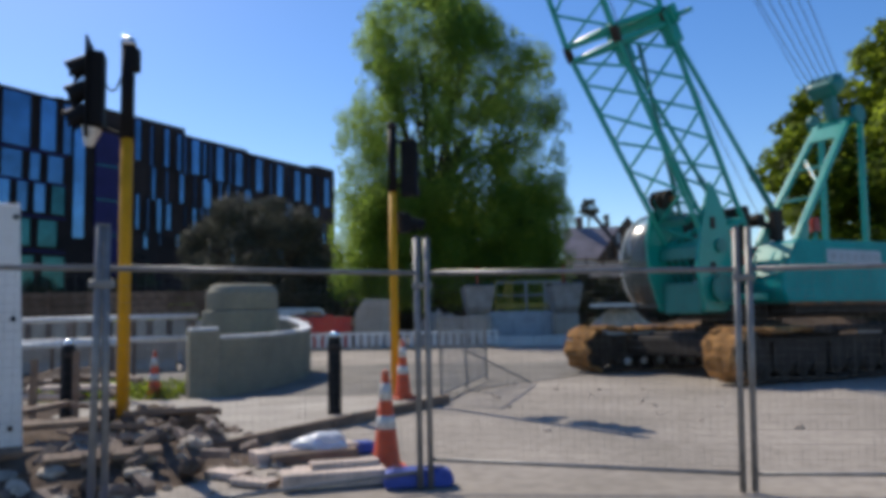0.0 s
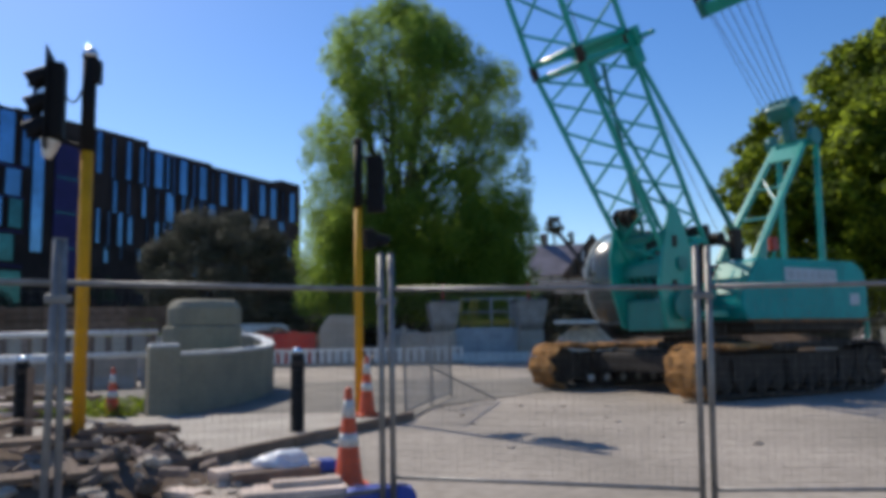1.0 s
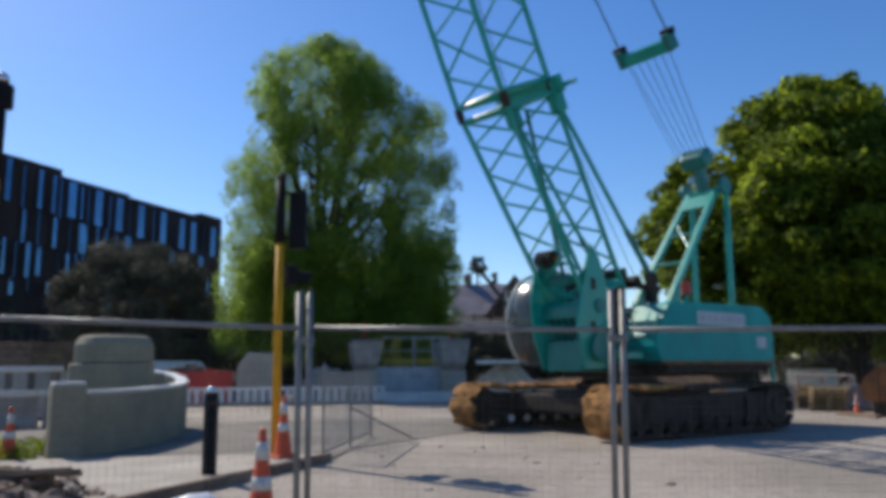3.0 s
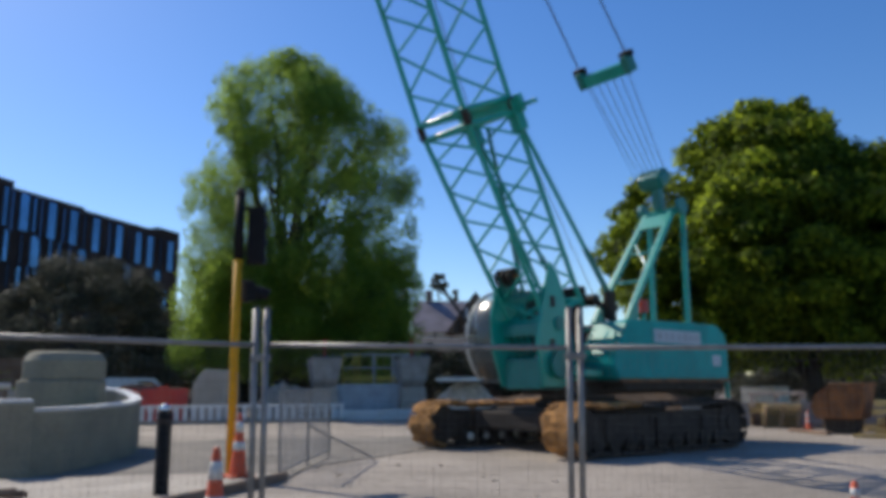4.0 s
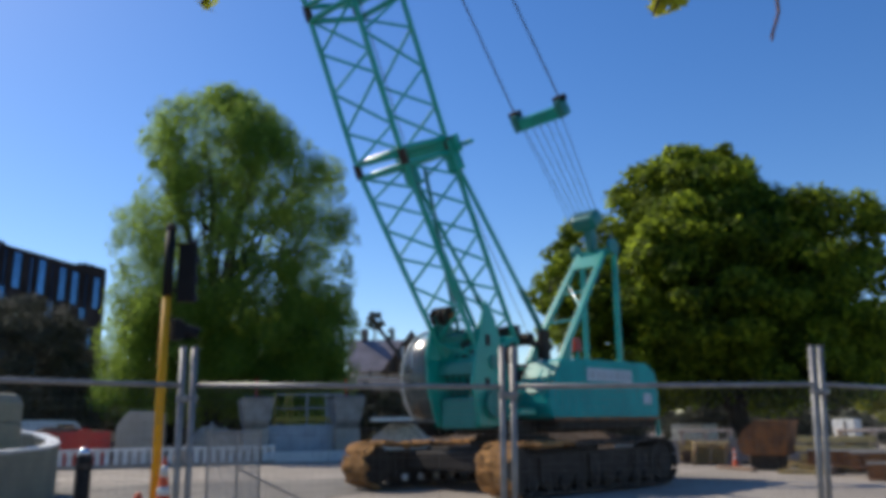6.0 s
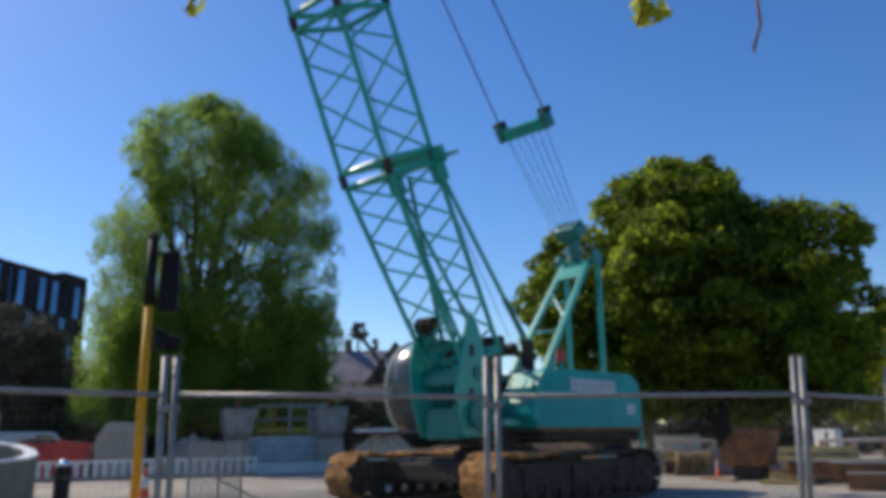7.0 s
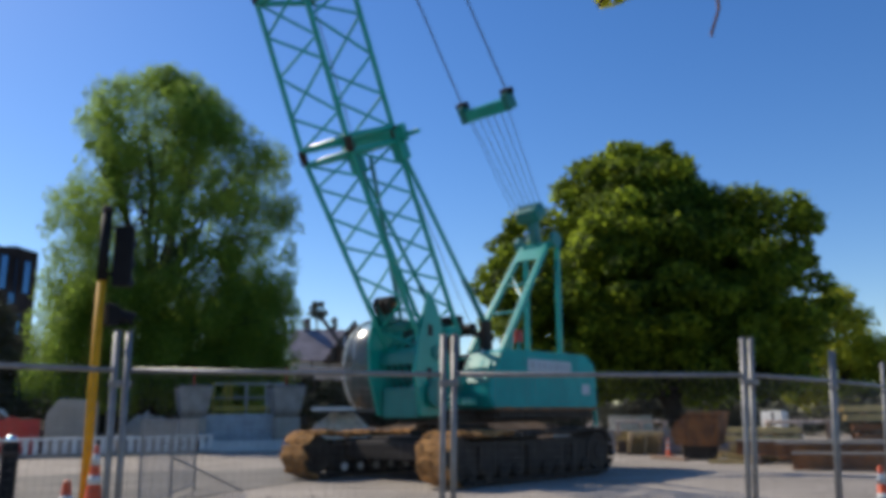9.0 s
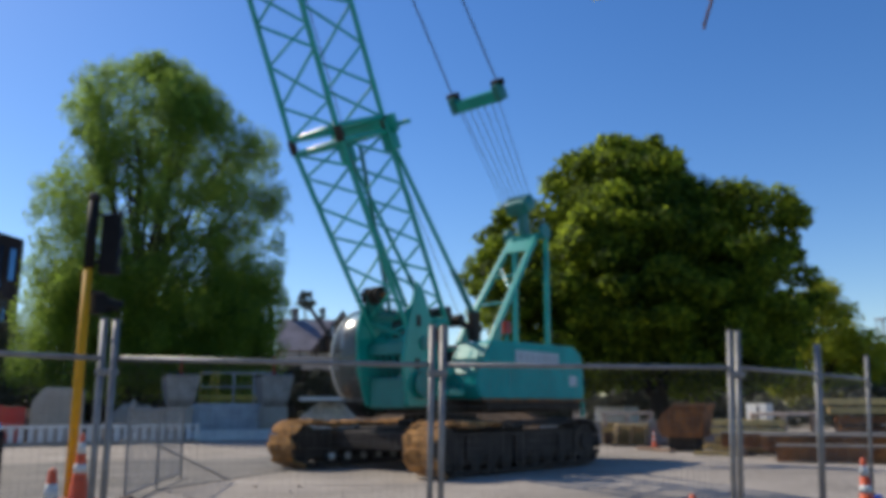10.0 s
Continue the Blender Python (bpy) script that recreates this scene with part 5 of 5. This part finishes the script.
def window(x, z0, z1, w, mat):
    """A pane set between thin dark fins."""
    win = part("window", box(w, 0.06, z1 - z0, (x, 0.035, (z0 + z1) / 2), bevel=0.01), mat, building)
    for s in (-1, 1):
        part("frame", box(0.07, 0.2, z1 - z0 + 0.1, (x + s * (w / 2 + 0.035), 0.07, (z0 + z1) / 2)), M["cladding"], win)


# storey by storey: left, right, sill, head
STOREYS = [
    [(1.1, 2.2, 14.9, 18.4), (4.6, 5.7, 14.9, 18.4), (6.5, 7.6, 15.0, 18.5), (9.5, 10.6, 15.2, 18.7), (12.8, 13.9, 15.3, 18.8), (15.8, 16.9, 15.5, 18.9),
     (18.5, 19.6, 15.6, 19.1), (20.9, 21.3, 15.9, 19.1), (21.7, 22.8, 15.8, 19.2), (24.0, 24.6, 15.9, 19.4), (25.5, 26.1, 16.0, 19.6), (28.7, 29.4, 16.1, 19.8)],
    [(3.1, 4.2, 13.4, 14.7), (8.0, 9.1, 13.0, 14.8), (14.5, 15.6, 13.6, 15.2), (17.7, 18.1, 13.2, 15.5), (18.8, 19.2, 13.2, 15.5), (20.2, 21.3, 12.6, 15.5),
     (23.7, 24.2, 12.7, 15.6), (27.0, 27.5, 12.7, 15.8)],
    [(2.0, 2.5, 10.4, 12.6), (6.2, 6.7, 10.8, 12.6), (11.4, 12.2, 10.2, 12.4), (16.2, 16.7, 10.2, 12.5), (20.4, 20.8, 11.9, 12.6), (22.1, 22.6, 10.5, 12.5), (25.2, 25.8, 10.0, 12.7),
     (26.3, 26.9, 9.7, 12.8), (28.8, 29.2, 9.8, 12.9)],
    [(4.0, 4.6, 7.6, 9.4), (9.6, 10.2, 7.2, 9.4), (17.0, 17.5, 7.4, 9.5), (24.2, 24.6, 8.5, 9.6), (27.8, 28.3, 8.1, 9.6)]]
for j, storey in enumerate(STOREYS):
    for x0, x1, z0, z1 in storey:
        window((x0 + x1) / 2, z0, z1, x1 - x0, M["blue_glass"])
    # dim, narrow panes in the bays between the bright ones
    for (_, x0, z0, z1), (x1, _, _, _) in zip(storey, storey[1:]):
        if x1 - x0 > 1.1:
            window(x0 + (x1 - x0) * wr.uniform(0.35, 0.65), z0 - wr.uniform(0, 0.5), z1, wr.choice((0.28, 0.36, 0.45)), M["dim_glass"])
for j in range(6):
    for i in range(19):
        part("cladding_panel", box(1.52, 0.03, 3.06, (0.85 + i * 1.55, 0.012 + 0.006 * ((i + j) % 3), 1.6 + j * 3.1)), M["cladding"], building)
# dark purple stair strip, a tall glazed strip, then wide glazing at the near end
part("stair_panel", box(2.5, 0.12, 12.5, (32.1, 0.07, 11.7), bevel=0.02), M["purple"], building)
for z in (9.0, 12.0, 15.0):
    part("stair_line", box(2.4, 0.06, 0.12, (32.1, 0.15, z)), M["green_glass"], building)
part("glazed_strip", box(1.0, 0.1, 10.2, (34.9, 0.08, 13.6), bevel=0.02), M["blue_glass"], building)
for z0, z1, spans in ((15.4, 19.6, ((35.6, 36.4), (37.0, 38.4), (39.2, 41.5), (42.2, 45.0), (45.8, 49.0))),
                      (12.85, 15.0, ((36.3, 37.7), (38.3, 39.2), (39.8, 41.5), (42.2, 45.0), (46.0, 49.0))),
                      (10.3, 12.6, ((36.1, 37.3), (37.8, 38.8), (39.3, 40.2), (40.7, 42.1), (42.8, 46.0))),
                      (7.6, 9.7, ((36.7, 38.4), (39.0, 40.2), (40.8, 42.4), (43.0, 45.0))),
                      (3.6, 6.8, ((36.0, 38.0), (38.6, 41.0), (41.6, 44.4)))):
    for a, b in spans:
        window((a + b) / 2, z0, z1, b - a, M["green_glass"] if (z0 < 11 and a < 37 or z0 < 8) else M["blue_glass"])
for z in (15.2, 12.7, 9.95, 7.2):
    part("floor_band", box(16.0, 0.1, 0.16, (44.0, 0.06, z)), M["purple"], building)

# ---- far gabled house ----
fh = thing("gabled_house", "white gabled house with dark timbering beyond the yard", "house", (14.8, 69.5, 0), -10)
part("wall", box(8.4, 7.0, 6.7, (0.9, 3.5, 3.35)), M["white"], fh)
part("roof", prism([(-0.6, 6.45), (3.4, 9.65), (3.6, 9.65), (7.6, 6.45)], 9.4, 'X', 0.9), M["far_roof"], fh, "slate roof coloured pale for the sun on it")
part("gable", prism([(-0.8, 6.2), (4.9, 6.2), (2.05, 10.1)], 3.2, 'Y', 0.9), M["soil"], fh, "dark timbered gable")
for s in (-1, 1):
    part("barge_board", box(0.32, 0.5, 5.1, (2.05 + s * 1.5, -0.85, 8.2), (0, s * 36, 0)), M["roof"], fh)
for x in (1.2, 2.05, 2.9):
    part("gable_timber", box(0.22, 0.1, 2.4, (x, -0.75, 7.4)), M["white"], fh, "pale panel between timbers")
part("chimney", box(0.7, 0.7, 1.6, (-2.2, 3.5, 9.9), bevel=0.03), M["brick"], fh)
for x in (-2.4, -0.9, 0.6, 2.1):
    wi = part("window", box(0.8, 0.08, 1.5, (x, -0.03, 5.0), bevel=0.01), M["blue_glass"], fh)
    part("frame", box(1.0, 0.1, 0.12, (x, -0.05, 5.82)), M["roof"], wi)
    part("timber", box(0.16, 0.06, 3.2, (x + 0.7, -0.02, 4.9)), M["roof"], fh)
part("eave_band", box(7.2, 0.2, 1.1, (0, -0.12, 3.4)), M["roof"], fh)
far_wall = thing("brick_outbuilding", "low dark brown outbuilding under the trees", "outbuilding", (6.0, 60.0, 0), 0)
part("wall", box(34.0, 4.0, 4.2, (2.0, 0, 2.1)), M["soil"], far_wall)
part("roof", prism([(-2.6, 4.15), (2.6, 4.15), (0, 5.3)], 35.0, 'X', 2.0), M["roof"], far_wall)


# ---- trees ----
def profile_at(profile, z):
    for (z0, l0, r0), (z1, l1, r1) in zip(profile, profile[1:]):
        if z0 <= z <= z1:
            k = (z - z0) / (z1 - z0)
            return l0 + (l1 - l0) * k, r0 + (r1 - r0) * k
    return profile[-1][1:] if z > profile[-1][0] else profile[0][1:]


def tree(name, label, at, rz, profile, clump, clumps, count, leaf, mat, seed, trunk_r, limbs=7, depth=0.85, hollow=0.35, flat=0.75, trunk_top=0.6, airy=0.0, tufts=0, fan=0, reach=0.0):
    """A trunk with limbs, and leaves in clumps inside an uneven outline: rows of height, reach to -x, reach to +x."""
    rng = np.random.default_rng(seed)
    t = thing(name, label, "tree", at, rz)
    z0, z1 = profile[0][0], profile[-1][0]
    cs, rs = [], []
    while len(cs) < clumps:
        z = z0 + (z1 - z0) * rng.random()
        l, r = profile_at(profile, z)
        half, mid = (r - l) / 2, (r + l) / 2
        if rng.random() > (half / 9.0 + 0.4) or (z > z1 * 0.42 and rng.random() < airy):
            continue
        a = rng.random() * 2 * math.pi
        q = hollow + (1 - hollow) * rng.random() ** 0.45
        rad = clump * (0.6 + 0.8 * rng.random())
        k = max(0.1, half - rad * 0.75)
        cs.append((mid + k * q * math.cos(a), depth * k * q * math.sin(a), z + rng.normal() * 0.2))
        rs.append(rad)
    for _ in range(tufts):
        z = z0 + (z1 + 0.2 - z0) * (1 - rng.random() ** 1.4)
        l, r = profile_at(profile, z)
        half, mid = (r - l) / 2, (r + l) / 2
        a = rng.random() * 2 * math.pi
        rad = clump * (0.35 + 0.35 * rng.random())
        k = max(0.1, half - rad * 0.5) + reach * rng.random()
        cs.append((mid + k * math.cos(a), depth * k * math.sin(a), z - 0.2 + (0.3 + reach) * rng.random()))
        rs.append(rad)
    me = leaves_mesh("crown", cs, rs, count, leaf, mat, rng, flat)
    crown = new("crown", me)
    crown.parent = t
    r = random.Random(seed)
    h = z1 * trunk_top
    l, rr = profile_at(profile, h)
    lean = (l + rr) / 2
    trunk = [(0, 0, -0.1), (0.05, 0, h * 0.15), (lean * 0.2, 0.1, h * 0.4), (lean * 0.5, 0, h * 0.7), (lean * 0.8, 0, h)]
    tb = limb(trunk, [trunk_r * 1.35, trunk_r, trunk_r * 0.85, trunk_r * 0.6, trunk_r * 0.25], 12)
    part("trunk", tb, M["bark"], t, smooth=True)
    for k in range(limbs):
        s = 0.25 + 0.65 * k / limbs
        i = min(3, int(s * 4))
        base = Vector(trunk[i]).lerp(Vector(trunk[i + 1]), s * 4 - i)
        target = Vector(cs[r.randrange(len(cs))])
        if target.z < base.z + 0.5:
            target.z = base.z + 1.0 + 2 * r.random()
        mid = base.lerp(target, 0.5) + Vector((r.uniform(-0.5, 0.5), r.uniform(-0.5, 0.5), r.uniform(0.3, 1.0)))
        lb = limb([base, base.lerp(mid, 0.5) + Vector((0, 0, 0.2)), mid, target], [trunk_r * 0.45, trunk_r * 0.33, trunk_r * 0.22, 0.04], 7)
        part("limb", lb, M["bark"], t, smooth=True)
    for k in range(fan):
        # long limbs that rise in a fan from the top of the bole, each with hanging twigs
        a, up = 2 * math.pi * (k + r.random() * 0.6) / fan, r.uniform(0.62, 0.95)
        l, rr = profile_at(profile, z1 * up)
        end = Vector(((l + rr) / 2 + (rr - l) / 2 * 0.78 * math.cos(a), depth * (rr - l) / 2 * 0.7 * math.sin(a), z1 * up))
        base = Vector((0.15 * math.cos(a), 0.15 * math.sin(a), h * r.uniform(0.28, 0.5)))
        pts_ = [base + Vector(((end.x - base.x) * q ** 1.25, (end.y - base.y) * q ** 1.25, (end.z - base.z) * q ** 0.9)) + Vector((r.uniform(-0.2, 0.2), r.uniform(-0.2, 0.2), 0)) * (0 < q < 1)
                for q in (0.0, 0.2, 0.4, 0.6, 0.8, 1.0)]
        lb = limb(pts_, [trunk_r * q for q in (0.42, 0.33, 0.25, 0.17, 0.1, 0.03)], 8)
        for j in (2, 3, 3, 4, 4):
            p = pts_[j]
            o = Vector((r.uniform(-1.6, 1.6), r.uniform(-1.6, 1.6), r.uniform(0.2, 1.4)))
            limb([p, p + o * 0.55, p + o, p + o * 1.25 - Vector((0, 0, 0.9))], [0.09, 0.06, 0.04, 0.015], 6, bm=lb)
        part("limb", lb, M["bark"], t, smooth=True)
    return t


tree("lime_tree", "tall broad lime tree in fresh green spring leaf", (-0.35, 46.0, 0), 0,
     [(2.7, -6.1, 7.4), (3.6, -6.8, 8.1), (6.2, -6.5, 8.4), (9.4, -5.7, 8.0), (11.6, -6.0, 7.6), (12.6, -6.1, 8.4), (13.8, -5.9, 8.3), (14.6, -5.2, 7.2), (15.9, -4.1, 7.7), (16.8, -4.0, 7.5), (17.5, -4.8, 6.4), (18.6, -4.9, 5.0), (19.6, -4.5, 4.1), (20.5, -3.0, 2.8), (21.4, -1.4, 1.0)],
     0.8, 980, 340000, 0.125, M["leaf_lime"], 3, 0.5, 12, hollow=0.16, flat=1.25, airy=0.68, tufts=150, fan=16)
tree("chestnut_tree", "broad dark horse chestnut tree behind the crane", polar(-36.6, 41.0), -36.6,
     [(2.9, -6.4, 6.2), (4.0, -8.0, 7.0), (6.5, -9.1, 7.7), (8.3, -9.5, 6.8), (9.2, -9.1, 5.7), (10.1, -8.5, 7.2), (11.2, -7.4, 6.2), (11.6, -6.9, 4.6), (12.2, -6.4, 2.9), (13.2, -5.3, 2.2), (14.0, -3.6, 1.1), (14.4, -1.8, 0.4)],
     1.5, 230, 190000, 0.25, M["leaf_chestnut"], 5, 0.5, 10, hollow=0.12, flat=0.62, tufts=170, reach=0.75)
tree("street_tree", "smaller round tree beyond the chestnut", polar(-47.6, 60.0), -47, 
     [(1.5, -3.6, 3.4), (3.5, -4.8, 4.2), (6.5, -4.4, 3.5), (8.4, -2.6, 1.9), (9.4, -0.9, 0.6)], 1.0, 130, 24000, 0.25, M["leaf_young"], 8, 0.25, 6)
tree("street_tree", "small tree in leaf behind the stacked beams", polar(-53.5, 58.0), -53, 
     [(1.0, -2.2, 2.4), (2.0, -2.6, 2.6), (3.0, -2.0, 2.0), (3.8, -0.8, 0.6)], 0.8, 40, 4000, 0.25, M["leaf_chestnut"], 9, 0.2, 5)
tree("pohutukawa_tree", "low wide dark evergreen tree before the office block", (-12.4, 50.0, 0), 0,
     [(0.5, -4.6, 6.0), (3.0, -5.0, 6.6), (6.0, -4.7, 6.3), (7.4, -4.0, 5.2), (8.3, -3.2, 3.6), (9.1, -1.9, 1.8)], 0.85, 320, 80000, 0.13, M["leaf_grey"], 12, 0.35, 6)
tree("far_pine", "distant umbrella-shaped pine on the skyline", (22.7, 118.0, 0), 0,
     [(16.5, -0.9, 1.2), (17.2, -1.7, 1.9), (18.0, -1.5, 1.8), (18.9, -0.5, 1.0)], 0.42, 38, 2600, 0.26, M["leaf_grey"], 20, 0.16, 5, flat=0.5, trunk_top=0.93)
tree("far_pine", "small distant pine beside a taller one", (25.5, 118.5, 0), 0,
     [(14.6, -0.4, 0.4), (15.4, -0.7, 0.6), (16.4, -0.3, 0.3)], 0.35, 12, 700, 0.22, M["leaf_grey"], 21, 0.1, 2, trunk_top=0.93)


def hedge(label, a, b, h, depth, count, mat, seed, leaf=0.32):
    """A loose hedge of shrubs from a to b."""
    rng = np.random.default_rng(seed)
    a, b = np.array(a), np.array(b)
    n = int(np.linalg.norm(b - a) * 2.2)
    t = rng.random(n)
    top = h * (0.75 + 0.3 * np.sin(t * 23 + seed) * np.sin(t * 9))
    cs = np.stack([a[0] + (b[0] - a[0]) * t, a[1] + (b[1] - a[1]) * t + rng.normal(size=n) * depth, top * rng.random(n) ** 0.6], 1)
    ob = new("hedge", leaves_mesh("hedge", cs, 0.7 + 0.5 * rng.random(n), count, leaf, mat, rng, 0.9))
    return tagged(ob, label, "hedge", kind="stuff")


# the first belt is added as the dark band of shade beneath the trees
hedge("dark shrub belt added for the shade under the trees", (-30, 54), (12, 54), 4.4, 0.9, 60000, M["leaf_dark"], 31, 0.19)
hedge("dark shrub belt behind the far trees", (10, 58), (62, 40), 4.2, 1.0, 64000, M["leaf_dark"], 32, 0.19)
hedge("dull olive shrubs behind the chestnut trunk", (22, 46), (50, 34), 2.6, 0.8, 24000, M["leaf_grey"], 33, 0.19)
hedge("green clipped hedge by the building", (-18, 43), (-13, 44), 2.3, 0.4, 5000, M["leaf_chestnut"], 34)
weeds = [(rng.uniform(-7.6, -4.7), rng.uniform(13.9, 16.8), rng.uniform(0.0, 0.18)) for k in range(60)]
ob = new("weeds", leaves_mesh("weeds", weeds, [0.26] * 60, 5200, 0.07, M["leaf_chestnut"], np.random.default_rng(35), 0.6))
tagged(ob, "low green weeds on the rubble bank by the cone", "weeds", kind="stuff")
far = thing("far_wood", "belt of far trees on the skyline", "woods", kind="stuff")
rngf = np.random.default_rng(40)
cs = [(x, 120 + 30 * math.sin(x * 0.05) - abs(x - 40) * 0.35, rngf.random() * 5.5) for x in np.linspace(-140, 240, 300)]
ob = new("crown", leaves_mesh("crown", cs, 2.0 + 1.5 * rngf.random(300), 16000, 1.0, M["leaf_dark"], rngf, 0.9))
ob.parent = far

# ---- overhanging street tree beside the camera ----
over = thing("overhanging_tree", "street tree whose young leaves hang over the view", "tree", (3.6, -2.2, 0), 0)
tr_pts = [(0, 0, -0.1), (0.05, 0.05, 1.5), (-0.1, 0.3, 3.4), (-0.5, 1.4, 4.7), (-1.2, 3.6, 5.0), (-2.6, 5.4, 4.75)]
part("trunk", limb(tr_pts, [0.2, 0.15, 0.12, 0.08, 0.05, 0.015], 10), M["bark"], over, smooth=True)
SPRIGS = [((-0.09, 3.49, 3.455), 0.0), ((2.00, 2.92, 3.375), 0.0), ((2.40, 2.61, 3.16), 1.0)]
lr = np.random.default_rng(6)
for (x, y, z), bare in SPRIGS:
    q = Vector((x - 3.6, y + 2.2, z))
    base = Vector((q.x * 0.9 - 0.1, q.y + 0.1, 4.85))
    mid = base.lerp(q, 0.5) + Vector((0.08, 0, 0))
    part("twig", limb([base, mid, q + Vector((0.05, 0, 0.12)), q], [0.016, 0.01, 0.008, 0.007], 6), M["rust"] if bare else M["bark"], over, smooth=True)
    if bare:
        part("bud", tube(q, q + Vector((-0.005, 0, -0.03)), 0.009, 0.004, n=8), M["rust"], over)
    else:
        cl = [tuple(q + Vector((lr.normal() * 0.05, lr.normal() * 0.05, 0.04 + abs(lr.normal()) * 0.09))) for _ in range(4)]
        lv = new("leaves", leaves_mesh("leaves", cl, [0.05] * 4, 34, 0.075, M["leaf_young"], lr))
        lv.parent = over
up_c = [(-1.4 + lr.normal() * 1.0, 3.2 + lr.normal() * 1.3, 5.3 + abs(lr.normal()) * 0.6) for _ in range(40)]
lv = new("crown", leaves_mesh("crown", up_c, [0.3] * 40, 1500, 0.1, M["leaf_young"], lr))
lv.parent = over

# ---- lattice mast far off at the edge of the yard ----
mast = thing("lattice_mast", "slim pale lattice mast far beyond the trees", "mast", polar(-50.9, 80.0), 0)
for x, y in ((-0.35, -0.35), (0.35, -0.35), (-0.35, 0.35), (0.35, 0.35)):
    strut("mast_leg", (x, y, 0), (x, y, 8.9), 0.05, M["light_blue"], mast)
for k in range(9):
    strut("mast_brace", (-0.35, -0.35, k), (0.35, -0.35, k + 0.95), 0.03, M["light_blue"], mast)
    strut("mast_brace", (-0.35, -0.35, k + 0.95), (-0.35, 0.35, k), 0.03, M["light_blue"], mast)
part("mast_top", box(0.9, 0.9, 0.15, (0, 0, 8.95), bevel=0.02), M["light_blue"], mast)
